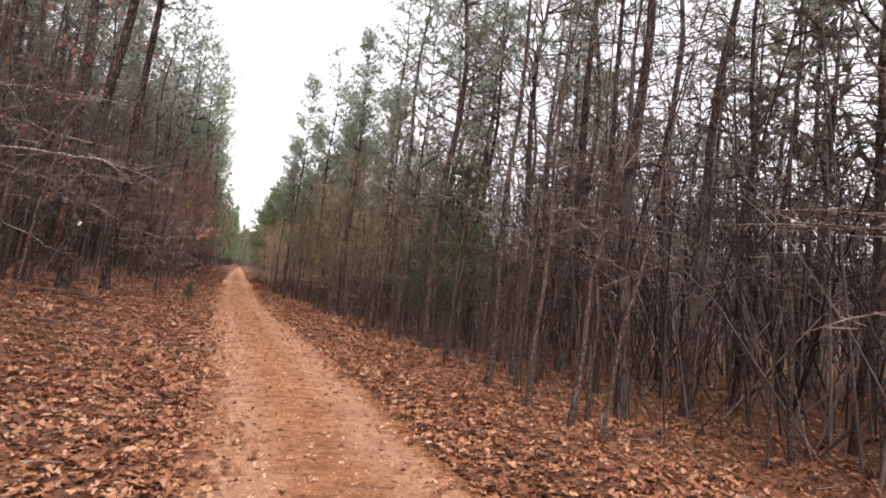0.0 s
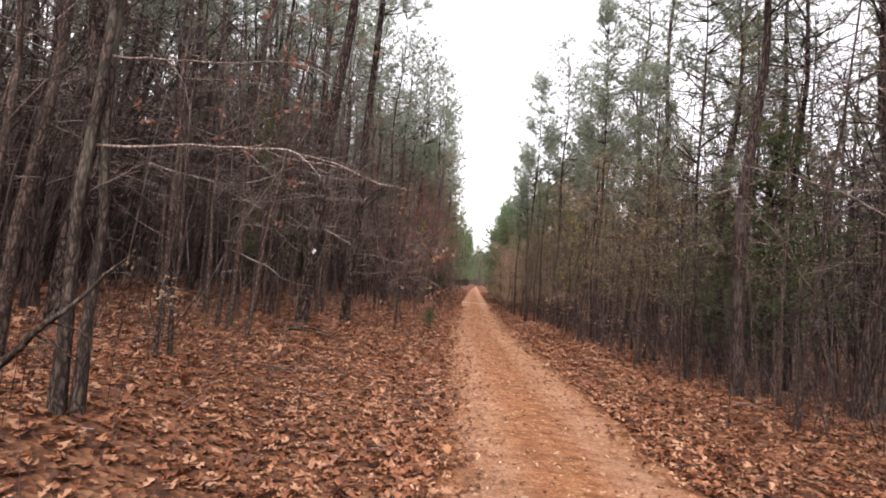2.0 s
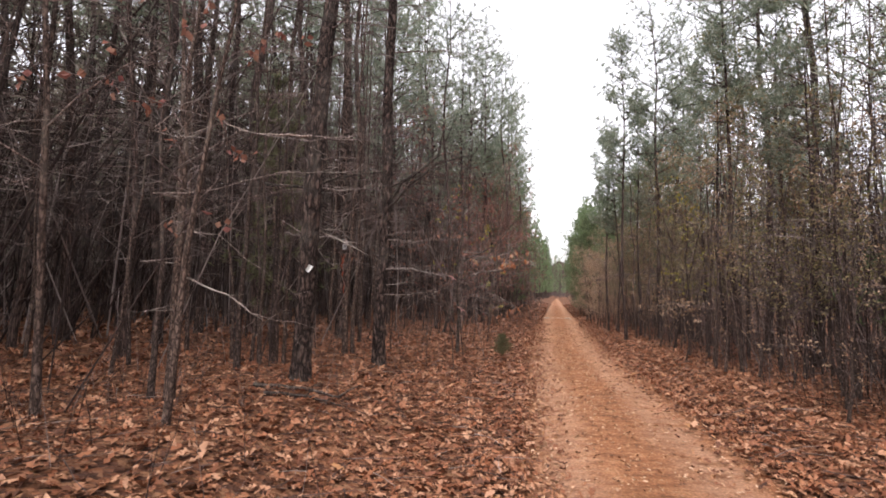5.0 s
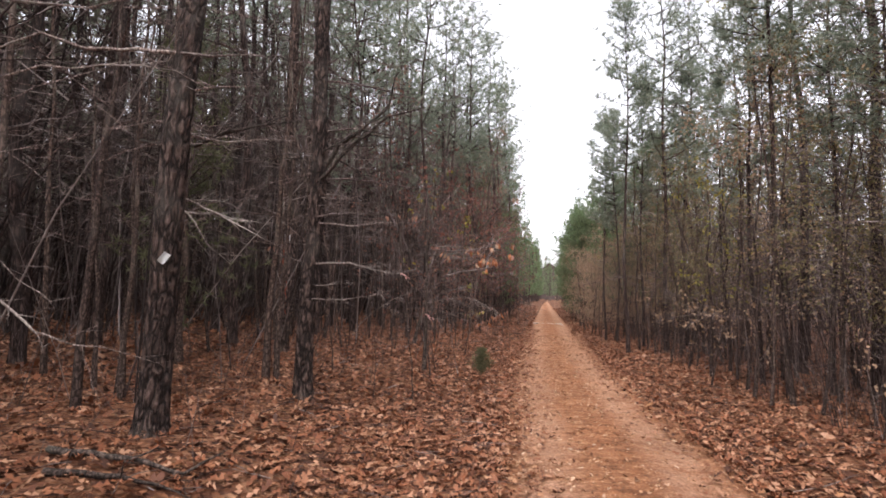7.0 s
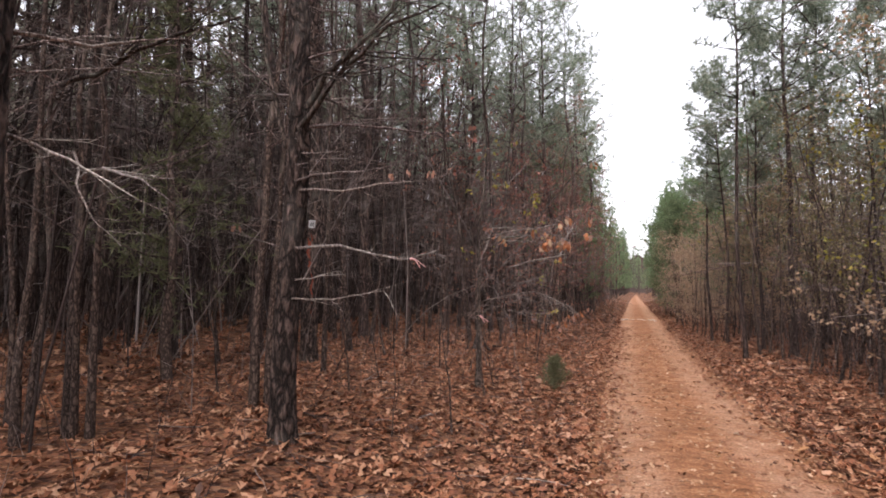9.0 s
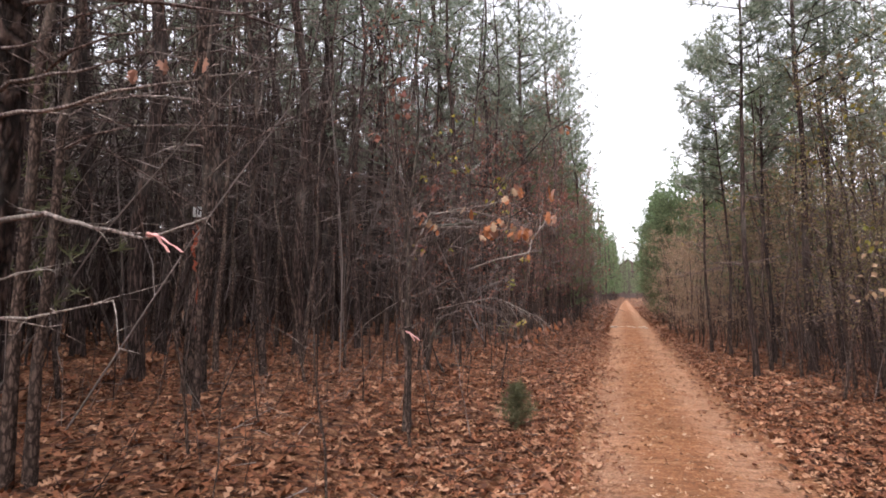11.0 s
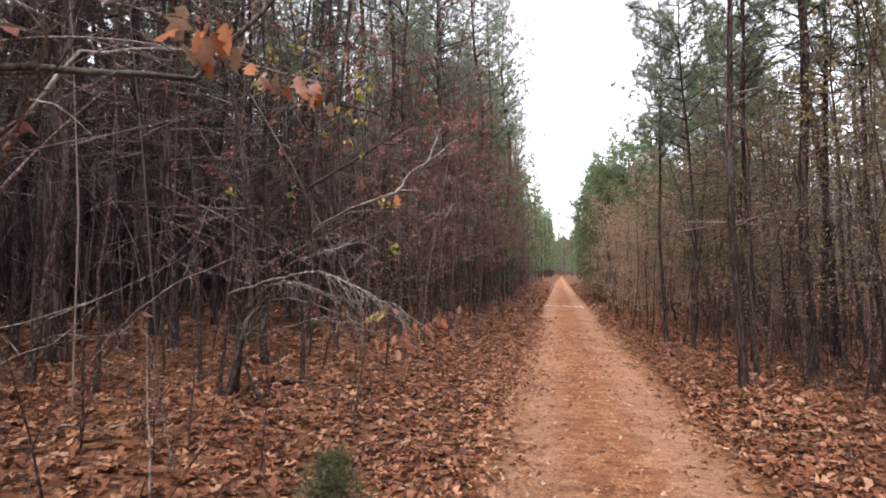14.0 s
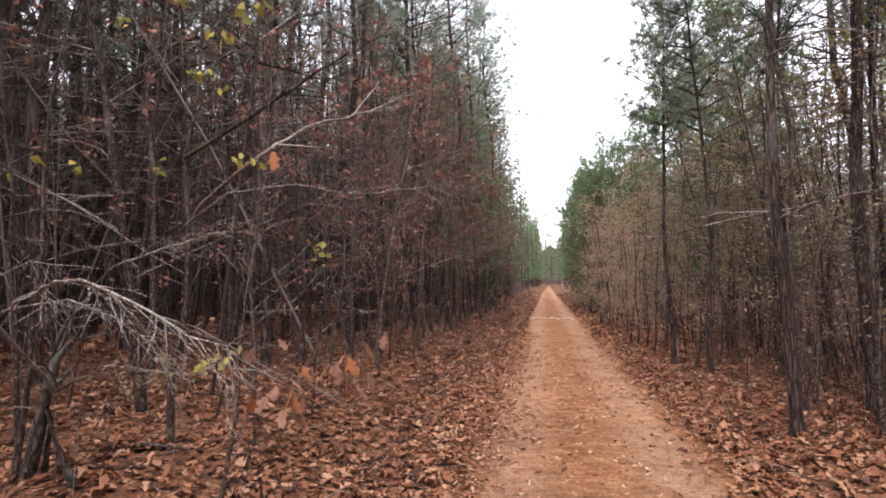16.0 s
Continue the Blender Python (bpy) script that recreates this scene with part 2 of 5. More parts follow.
def ground_z(x, y):
    u = x - centre(y)
    z = 0.42 * smooth(1.0, 3.2, -x) + 0.2 * smooth(3.2, 9, -x) + 0.12 * smooth(1.2, 2.4, u + 0.2) - 0.25 * smooth(3, 7, x)
    w = smooth(1.0, 2.2, abs(u))
    return z + w * (0.07 * noise.noise(Vector((x * 0.5, y * 0.5, 0.3))) + 0.03 * noise.noise(Vector((x * 1.7, y * 1.7, 2.1))))


# ---- ground: one sheet, with the track laid on it ----
def spread(lo, hi, step, far):
    out = list(np.arange(lo, hi + 1e-6, step))
    s, a, b = step, lo, hi
    while b < far or a > -far:
        s *= 1.35
        a, b = a - s, b + s
        out = [a] + out + [b]
    return out


def build_ground():
    xs, ys = spread(-9, 9, 0.3, 1500), spread(-6, 46, 0.4, 1500)
    vs = []
    for y in ys:
        for x in xs:
            inside = 1 - smooth(0.72, 1.08, abs(x - centre(y))) if abs(x) < 40 else 0
            vs.append((x, y, ground_z(x, y) - 0.05 * inside))
    n = len(xs)
    fs = [(j * n + i, j * n + i + 1, (j + 1) * n + i + 1, (j + 1) * n + i) for j in range(len(ys) - 1) for i in range(n - 1)]
    me = bpy.data.meshes.new("ground")
    me.from_pydata(vs, [], fs)
    me.materials.append(SOIL)
    me.polygons.foreach_set("use_smooth", [True] * len(fs))
    return tagged(new("ground", me), "forest floor of brown leaf mould beside a track", "ground", kind="structure")


def build_road():
    ys = list(np.arange(-8, 46, 0.12)) + list(np.arange(46, 190, 1.2))
    n, vs, fs, across = 25, [], [], []
    for y in ys:
        c, h = centre(y), half_width(y) + 0.22
        l = h + 0.14 * noise.noise(Vector((0, y * 0.9, 0))) + 0.06 * noise.noise(Vector((3, y * 4, 0)))
        r = h + 0.16 * noise.noise(Vector((7, y * 0.9, 0))) + 0.07 * noise.noise(Vector((9, y * 4, 0)))
        for i in range(n):
            a = i / (n - 1)
            x = c - l + (l + r) * a
            rut = math.exp(-((a - 0.17) / 0.1) ** 2) + math.exp(-((a - 0.8) / 0.1) ** 2)
            z = 0.012 - 0.035 * rut + 0.012 * math.sin(math.pi * a)
            z += 0.014 * noise.noise(Vector((x * 3, y * 3, 1))) + 0.006 * noise.noise(Vector((x * 11, y * 11, 4)))
            edge = min(a, 1 - a)
            z -= 0.05 * (1 - smooth(0.0, 0.08, edge))
            vs.append((x, y, z))
            across.append(a)
    for j in range(len(ys) - 1):
        for i in range(n - 1):
            fs.append((j * n + i, j * n + i + 1, (j + 1) * n + i + 1, (j + 1) * n + i))
    me = bpy.data.meshes.new("road")
    me.from_pydata(vs, [], fs)
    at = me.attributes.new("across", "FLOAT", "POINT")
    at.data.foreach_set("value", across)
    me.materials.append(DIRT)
    me.polygons.foreach_set("use_smooth", [True] * len(fs))
    return tagged(new("road", me), "straight orange dirt track with two pale wheel ruts", "track", kind="structure")


ground, road = build_ground(), build_road()


# ---- trees ----
def trunk_mesh(r, height, r0, wob, sides, segs, plates=0.0):
    m, pts, radii = Mesh(), [], []
    px, py = r.uniform(0, 50), r.uniform(0, 50)
    for i in range(segs + 1):
        f = (i / segs) ** (1.3 if plates else 1.7)
        z = f * height
        k = smooth(0, 3, z)
        pts.append(Vector((wob * k * noise.noise(Vector((px, 0, z * 0.25))), wob * k * noise.noise(Vector((py, 5, z * 0.25))), z - 0.12 * (i == 0))))
        flare = 1 + 0.4 * math.exp(-z / 0.15)
        radii.append(r0 * (1 - 0.93 * f ** 1.15) * flare)
    m.tube(pts, radii, sides)
    if plates:
        for k in range(len(m.v)):
            v = m.v[k]
            axis = pts[min(k // sides, segs)]
            d = Vector((v.x - axis.x, v.y - axis.y, 0))
            if d.length < 1e-5:
                continue
            a = math.atan2(d.y, d.x)
            q = Vector((math.cos(a) * 4.2, math.sin(a) * 4.2, v.z * 4.2 + px))
            ridge = abs(noise.noise(q)) + 0.5 * abs(noise.noise(q * 2.3))
            m.v[k] = v + d.normalized() * (smooth(0.02, 0.32, ridge) - 0.5) * plates
    return m, pts, radii


def along(pts, z):
    for a, b in zip(pts, pts[1:]):
        if b.z >= z:
            f = (z - a.z) / max(1e-6, b.z - a.z)
            return a.lerp(b, f)
    return pts[-1]


def limb(r, start, yaw, pitch, length, bend, segs=4):
    pts, p, a, e = [Vector(start)], Vector(start), yaw, pitch
    for i in range(segs):
        a += r.uniform(-0.25, 0.25)
        e += bend / segs + r.uniform(-0.12, 0.12)
        p = p + Vector((math.cos(a) * math.cos(e), math.sin(a) * math.cos(e), math.sin(e))) * (length / segs)
        pts.append(p)
    return pts


def tuft(m, r, p, size, n, width):
    """One spray of pine needles."""
    for _ in range(n):
        d = rvec(r, 0.35)
        m.blade(p, d, d.cross(rvec(r)).normalized(), size * r.uniform(0.7, 1.2), width)


def pine(seed, height, r0, low, detail=1.0, reach=1.0, plates=0.0, dead=10, lean=0.25, wide=1.0, sides=7, split=False, bark=None, needles=None):
    """A pine: bare trunk with dead snags, a crown of needle sprays from the share low of its height."""
    r = random.Random(seed)
    root = new("pine_tree")
    tm, pts, radii = trunk_mesh(r, height, r0, lean, 46 if plates else sides, 200 if plates else 12, plates)
    part("trunk", tm, bark or PINE_BARK, root)
    sm = Mesh()
    for i in range(dead):
        if split:
            sm = Mesh()
        z = r.uniform(0.14, low + 0.1) * height
        line = limb(r, along(pts, z), r.uniform(0, 6.283), r.uniform(-0.1, 0.35), r.uniform(0.35, 1.5), -0.25, 4)
        if split:
            sm.tube(line, [0.013, 0.011, 0.008, 0.006, 0.003], 4)
        else:
            sm.tube(line[::2], [0.012, 0.008, 0.003], 3, False)
        for k in (1, 2, 3, 3):
            tw = limb(r, line[k], r.uniform(0, 6.283), r.uniform(-0.3, 0.5), r.uniform(0.15, 0.6), -0.1, 2)
            if split:
                sm.tube(tw, [0.006, 0.004, 0.002], 3)
            else:
                sm.twig(tw, (tw[2] - tw[0]).cross(rvec(r)).normalized(), 0.006)
        if split:
            part("dead_branch", sm, TWIG_BARK, root)
    if not split:
        tagged(part("snagwork", sm, TWIG_BARK, root, "dead bare side twigs"), kind="stuff")
    lm, cm = Mesh(), Mesh()
    whorls = int(15 * detail + 4)
    for w in range(whorls):
        f = low + (0.985 - low) * (w + r.uniform(-0.3, 0.3)) / whorls
        f = max(low, min(0.985, f))
        span = (0.45 + 2.1 * (1 - f) ** 0.7 * (0.6 + 0.4 * smooth(low, low + 0.25, f))) * reach
        for b in range(r.choice((2, 3, 3, 4))):
            line = limb(r, along(pts, f * height), r.uniform(0, 6.283), r.uniform(0.05, 0.5) + 0.5 * smooth(0.8, 1, f), span * r.uniform(0.65, 1.15), 0.45, 4)
            rr = 0.008 + 0.009 * span
            if split:
                lm = Mesh()
            if split:
                lm.tube(line, [rr, rr * 0.8, rr * 0.6, rr * 0.4, rr * 0.2], 4)
            else:
                lm.tube(line[::2], [rr, rr * 0.6, rr * 0.2], 3, False)
            for k in (2, 3, 4):
                tuft(cm, r, line[k], 0.2, int(11 * detail) + 3, 0.011 * wide)
                for _ in range(2):
                    tw = limb(r, line[k], r.uniform(0, 6.283), r.uniform(-0.1, 0.7), r.uniform(0.2, 0.5) * reach, 0.3, 2)
                    if detail > 0.4:
                        d = tw[-1] - tw[0]
                        lm.blade(tw[0], d.normalized(), d.cross(rvec(r)).normalized(), d.length, 0.006)
                    tuft(cm, r, tw[-1], 0.2, int(11 * detail) + 3, 0.011 * wide)
            if split:
                part("limb", lm, PINE_BARK, root)
    tuft(cm, r, pts[-1], 0.25, 16, 0.011 * wide)
    if not split:
        tagged(part("limbwork", lm, PINE_BARK, root), kind="stuff")
    tagged(part("crown", cm, needles or NEEDLES, root, "green needle sprays"), kind="stuff")
    return root


def cluster(m, r, p, n, size, spread_by):
    for _ in range(n):
        d = rvec(r, -0.5)
        m.leaf(p + rvec(r) * r.uniform(0, spread_by), d, d.cross(rvec(r)).normalized(), size * r.uniform(0.6, 1.2), size * 0.32)


def sapling(seed, height, r0, branches, leaves=0, leaf_mat=None, leaf_size=0.09, lean=(0, 0), name="sapling", bark=None, first=0.25, twig=1.0, reach=1.0, split=False):
    """A slim broadleaf stem with bare crooked branches and twigs, some keeping dry leaves."""
    r = random.Random(seed)
    root = new(name)
    m, px = Mesh(), r.uniform(0, 60)
    pts = [Vector((lean[0] * (i / 9) ** 1.4 * height + 0.13 * noise.noise(Vector((px, i * 0.6, 0))) * smooth(0, 2, i), lean[1] * (i / 9) ** 1.4 * height + 0.13 * noise.noise(Vector((px, i * 0.6, 9))) * smooth(0, 2, i), height * i / 9 - 0.08 * (i == 0))) for i in range(10)]
    m.tube(pts, [r0 * (1 - 0.88 * i / 9) * (1.3 if i == 0 else 1) for i in range(10)], 6)
    part("stem", m, bark or GREY_BARK, root)
    tm, fm = Mesh(), Mesh()
    for b in range(branches):
        f = first + (0.97 - first) * (b + r.random()) / branches
        length = (0.35 + 0.28 * height * (1 - f) ** 0.8) * r.uniform(0.6, 1.25) * reach
        line = limb(r, along(pts, f * height), r.uniform(0, 6.283), r.uniform(0.1, 0.8), length, r.uniform(-0.5, 0.3), 5)
        rr = max(0.004, r0 * 0.32 * (1 - 0.6 * f))
        if split:
            tm = Mesh()
        tm.tube(line, [rr, rr * 0.85, rr * 0.65, rr * 0.5, rr * 0.35, rr * 0.15], 3)
        for k in range(1, 6):
            for _ in range(2 if r.random() < 0.6 * twig else 1):
                tw = limb(r, line[k], r.uniform(0, 6.283), r.uniform(-0.4, 0.8), r.uniform(0.15, 0.55) * (0.5 + 0.2 * height / 3), r.uniform(-0.5, 0.3), 3 if split else 2)
                if split:
                    tm.tube(tw, [rr * 0.42, rr * 0.33, rr * 0.2, rr * 0.1], 3, False)
                else:
                    tm.twig(tw, (tw[2] - tw[0]).cross(rvec(r)).normalized(), rr * 0.5)
                if leaves and r.random() < leaves:
                    cluster(fm, r, tw[r.choice((1, 2))], r.choice((3, 4, 5)) * max(1, round(leaves)), leaf_size, 0.1 * max(1, leaves))
        if split:
            part("branch", tm, TWIG_BARK, root)
    if not split:
        tagged(part("twigwork", tm, TWIG_BARK, root), kind="stuff")
    if fm.v:
        tagged(part("foliage", fm, leaf_mat, root, "dry clinging leaves"), kind="stuff")
    return root


def cedar(seed, height, spread_by, n, name="red_cedar", mat=None):
    """A young evergreen with feathery foliage."""
    r = random.Random(seed)
    root = new(name)
    m = Mesh()
    pts = [Vector((0.03 * height * noise.noise(Vector((seed, i * 0.7, 0))), 0.03 * height * noise.noise(Vector((seed, i * 0.7, 8))), height * i / 8 - 0.05 * (i == 0))) for i in range(9)]
    m.tube(pts, [0.013 * height * (1 - 0.9 * i / 8) for i in range(9)], 6)
    part("trunk", m, GREY_BARK, root)
    lm, cm = Mesh(), Mesh()
    for b in range(n):
        f = 0.12 + 0.86 * (b + r.random()) / n
        length = spread_by * (1 - 0.75 * f) * r.uniform(0.6, 1.2)
        line = limb(r, along(pts, f * height), r.uniform(0, 6.283), r.uniform(0.1, 0.6), length, 0.3, 4)
        lm.tube(line, [0.003 * height, 0.0025 * height, 0.002 * height, 0.0012 * height, 0.0006 * height], 3)
        for k in (1, 2, 3, 4):
            for _ in range(3):
                p = line[k] + rvec(r) * length * 0.18
                tuft(cm, r, p, 0.045 + 0.035 * height ** 0.7, 8, 0.0022 + 0.0016 * height)
    tagged(part("limbwork", lm, GREY_BARK, root), kind="stuff")
    tagged(part("foliage", cm, mat or CEDAR, root, "feathery dark green foliage"), kind="stuff")
    return root


def put(ob, x, y, turn=0.0, size=1.0, tilt=(0, 0), sink=0.03):
    ob.matrix_basis = pose(x, y, ground_z(x, y) - sink, tilt[0], tilt[1], turn) @ Matrix.Scale(size, 4)
    return ob


def again(ob, x, y, turn=0.0, size=1.0, tilt=(0, 0), sink=0.03):
    c = copy_thing(ob, Matrix.Identity(4))
    return put(c, x, y, turn, size, tilt, sink)


TREES = "pines of the plantation beside the track"
SAPS = "bare saplings in the undergrowth"

# ---- the trees that stand out, from the walk's start to its end ----
taken = []


def hero(ob, x, y, label, category, group, turn=0.0, size=1.0, tilt=(0, 0)):
    taken.append((x, y))
    return tagged(put(ob, x, y, turn, size, tilt), label, category, group)


blazed = hero(pine(11, 15.5, 0.106, 0.52, 1.0, 1.0, 0.022, 14, 0.3, split=True, bark=PLATED), -3.22, 12.98, "tall pine with furrowed bark and a torn paper marker", "pine", TREES, tilt=(0, 3.2))
forked = hero(pine(12, 14.0, 0.092, 0.5, 1.0, 1.0, 0.02, 20, 0.3, split=True, bark=PLATED), -2.9, 15.05, "dark pine with many dead side branches", "pine", TREES, tilt=(0, 1))
painted = hero(pine(13, 14.5, 0.115, 0.52, 1.0, 1.0, 0.026, 18, 0.35, split=True, bark=PLATED), -5.05, 18.8, "pine with a faded red blaze and a white tag", "pine", TREES)
ridged = hero(pine(14, 14.5, 0.105, 0.52, 1.0, 1.0, 0.022, 18, split=True, bark=PLATED), -5.54, 9.83, "tall pine with dark ridged bark in the leaf litter", "pine", TREES)

# variants that are repeated
edge_pines = [pine(20 + k, (11.0, 12.0, 13.2, 10.2)[k], (0.06, 0.075, 0.09, 0.05)[k], (0.4, 0.42, 0.46, 0.36)[k], 0.8, 1.05, 0.0, 24, 0.3, 1.0) for k in range(4)]
deep_pines = [pine(30 + k, (13.5, 14.5, 12.5, 15.0)[k], (0.075, 0.095, 0.062, 0.1)[k], (0.5, 0.52, 0.47, 0.54)[k], 0.46, 1.1, 0.0, 22, 0.4, 1.5) for k in range(4)]
green_pines = [pine(50 + k, (9.0, 7.5)[k], (0.06, 0.05)[k], (0.1, 0.08)[k], 1.15, 1.05, 0.0, 4, 0.3, 1.7, needles=FRESH) for k in range(2)]
slender = [pine(55 + k, (9.5, 8.6)[k], (0.052, 0.045)[k], (0.5, 0.46)[k], 0.95, 0.66, 0.0, 16, 0.25, 0.85) for k in range(2)]
bare = [sapling(60 + k, (6.5, 5.0, 4.0, 7.5, 3.0, 5.8)[k], (0.032, 0.024, 0.018, 0.04, 0.012, 0.028)[k], (15, 13, 11, 17, 9, 14)[k], lean=((0.06, 0.02), (-0.05, 0.06), (0.1, -0.04), (0.03, 0.05), (0, 0.1), (-0.08, -0.03))[k]) for k in range(6)]
russet = [sapling(70 + k, (5.5, 4.2, 6.5)[k], (0.026, 0.02, 0.03)[k], (16, 14, 18)[k], 1.3, RUSSET, 0.05, (0.08, 0.03), "leafy_sapling") for k in range(3)]
straw = [sapling(75 + k, (5.0, 3.8)[k], (0.024, 0.018)[k], (16, 14)[k], 2.0, STRAW, 0.05, (0.03, 0.0), "leafy_sapling", first=0.08) for k in range(2)]
olive = [sapling(81 + k, (5.8, 4.6)[k], (0.026, 0.022)[k], (18, 16)[k], 2.2, OLIVE, 0.05, (0.03, 0.04), "leafy_sapling", first=0.22) for k in range(2)]
oaks = [sapling(93 + k, (7.2, 5.6, 8.4)[k], (0.045, 0.034, 0.055)[k], (30, 26, 34)[k], (0.5, 0.75, 0.4)[k], RUSSET, 0.07, (0.05, 0.03), "leafy_sapling", first=0.1, twig=1.6, reach=1.25) for k in range(3)]
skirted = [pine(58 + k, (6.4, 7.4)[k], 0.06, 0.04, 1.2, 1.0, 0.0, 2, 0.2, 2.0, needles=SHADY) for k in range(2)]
yellow = [sapling(78, 6.0, 0.03, 13, 0.35, YELLOW, 0.08, (0.02, 0.05), "leafy_sapling")]
KINDS = {}
for obs, label, cat, grp in ((edge_pines, "slim pine with green needles at the track's edge", "pine", TREES), (deep_pines, "tall pine with bare lower trunk in the forest", "pine", TREES),
                             (slender, "slender young pine close by the track", "pine", TREES), (green_pines, "young pine with dense green needles", "pine", TREES),
                             (bare, "thin leafless sapling with crooked grey twigs", "sapling", SAPS), (russet, "slim sapling keeping russet dry leaves", "sapling", SAPS),
                             (straw, "small sapling with pale brown leaves", "sapling", SAPS), (oaks, "twiggy young oak keeping some russet leaves", "sapling", SAPS), (skirted, "dark young pine with needles down to the ground", "pine", TREES), (olive, "slim sapling with small olive brown leaves", "sapling", SAPS), (yellow, "slim sapling with a few yellow leaves", "sapling", SAPS)):
    for o in obs:
        tagged(o, label, cat, grp)
        KINDS[o.name] = False


def plant(ob, x, y, turn, size=1.0, tilt=(0, 0)):
    """Sets the first of a kind, or a copy of it."""
    if KINDS.get(ob.name) is False:
        KINDS[ob.name] = True
        return put(ob, x, y, turn, size, tilt)
    return again(ob, x, y, turn, size, tilt)


def spot(ob, x, y, size=1.0, turn=None, tilt=(0, 0)):
    taken.append((x, y))
    return plant(ob, x, y, (x * 77 + y * 131) % 360 if turn is None else turn, size, tilt)


# left of the track
for x, y, k, s in ((-6.24, 19.11, 3, 1.0), (-7.23, 15.49, 1, 1.0), (-3.95, 25.69, 2, 1.05), (-5.29, 28.26, 0, 1.0), (-3.77, 29.26, 2, 0.95), (-4.21, 29.87, 1, 0.9), (-6.4, 13.72, 2, 0.85)):
    spot(deep_pines[k], x, y, s)
for x, y, k, s in ((-3.25, 8.62, 1, 1.0), (-3.29, 8.41, 2, 1.2), (-4.39, 13.49, 3, 1.0), (-4.11, 11.49, 0, 1.0), (-4.64, 14.28, 0, 0.9),
                   (-5.04, 14.41, 1, 1.1), (-3.77, 15.83, 3, 1.1), (-3.66, 15.9, 3, 0.9), (-3.2, 16.7, 4, 1.0), (-4.21, 14.46, 5, 1.1), (-4.3, 14.4, 5, 1.0), (-4.35, 14.0, 3, 0.8), (-2.06, 18.1, 4, 1.2)):
    spot(bare[k], x, y, s)
for x, y, k, s in ((-5.88, 20.14, 3, 1.1), (-7.08, 22.88, 3, 1.2), (-6.83, 23.0, 0, 1.2), (-4.57, 21.53, 1, 1.0), (-3.37, 21.64, 2, 1.0), (-4.23, 25.34, 3, 0.9), (-5.23, 29.94, 0, 1.1)):
    spot(bare[k], x, y, s)
# right of the track
for x, y, k, s in ((3.86, 11.3, 2, 0.95), (5.82, 13.69, 1, 1.0), (7.0, 11.05, 2, 1.25), (3.75, 13.01, 3, 0.85), (4.96, 14.55, 0, 1.0), (2.92, 25.4, 1, 0.95), (3.72, 26.62, 0, 0.9), (4.37, 28.56, 2, 0.9)):
    spot(edge_pines[k], x, y, s)
for x, y, k, s in ((1.79, 24.35, 0, 1.0), (2.45, 26.2, 1, 0.95), (1.62, 28.6, 1, 0.9), (1.85, 27.35, 1, 0.85)):
    spot(slender[k], x, y, s)
for x, y, k, s in ((-3.2, 31.0, 1, 1.1), (-2.9, 34.5, 2, 1.0), (-3.0, 38.0, 1, 1.1), (-2.8, 42.5, 2, 1.05)):
    spot(edge_pines[k], x, y, s)
for x, y, k, s in ((-2.6, 32.5, 2, 1.15), (-2.45, 36.0, 2, 1.1), (-2.4, 40.0, 2, 1.15), (-2.7, 29.5, 0, 1.1)):
    spot(russet[k], x, y, s)
for x, y, k, s in ((2.0, 34.0, 0, 1.0), (2.3, 37.0, 0, 1.1), (1.9, 40.5, 0, 1.0), (2.8, 35.5, 1, 1.1)):
    spot(straw[k], x, y, s)
for x, y, k, s in ((4.94, 22.05, 1, 1.0), (4.91, 19.18, 1, 1.05), (7.29, 31.6, 3, 1.1)):
    spot(deep_pines[k], x, y, s)
for x, y, k, s in ((3.66, 7.49, 3, 1.2), (4.27, 7.81, 0, 1.1), (3.88, 15.35, 3, 0.9), (2.47, 24.37, 1, 1.0), (2.2, 25.2, 0, 1.0)):
    spot(bare[k], x, y, s)
for x, y, k, s in ((1.62, 43.4, 0, 0.8), (2.05, 46.0, 1, 0.85), (1.9, 50.0, 0, 1.0), (2.7, 44.2, 0, 0.9), (-3.25, 44.0, 1, 0.5)):
    spot(skirted[k], x, y, s)
for x, y, k, s in ((-3.3, 24.2, 1, 0.8), (-3.0, 27.6, 0, 0.85), (-2.75, 30.4, 1, 0.95), (-2.95, 33.2, 0, 0.9), (-2.7, 35.2, 1, 0.9), (-3.1, 37.0, 2, 0.8), (-2.6, 38.8, 0, 0.8), (-2.9, 41.2, 1, 1.0), (-2.8, 44.6, 0, 0.9), (-4.0, 31.4, 2, 0.9), (-3.9, 28.6, 2, 0.8)):
    spot(oaks[k], x, y, s)
for k, (x, y, s) in enumerate(((1.25, 43.5, 0.4), (1.15, 47.0, 0.42), (1.3, 51.0, 0.6), (3.6, 46.5, 0.7), (2.0, 57.0, 0.95), (2.5, 53.0, 0.9), (2.9, 48.5, 0.9), (3.1, 44.0, 0.82), (3.2, 39.5, 0.8), (3.6, 36.0, 0.8), (2.4, 61.0, 1.0), (1.9, 66.0, 1.05), (2.2, 71.0, 1.1), (4.2, 33.0, 0.9), (-3.1, 40.0, 0.5))):
    spot(green_pines[k % 2], x, y, s * (1.2 if k % 2 else 1.0))

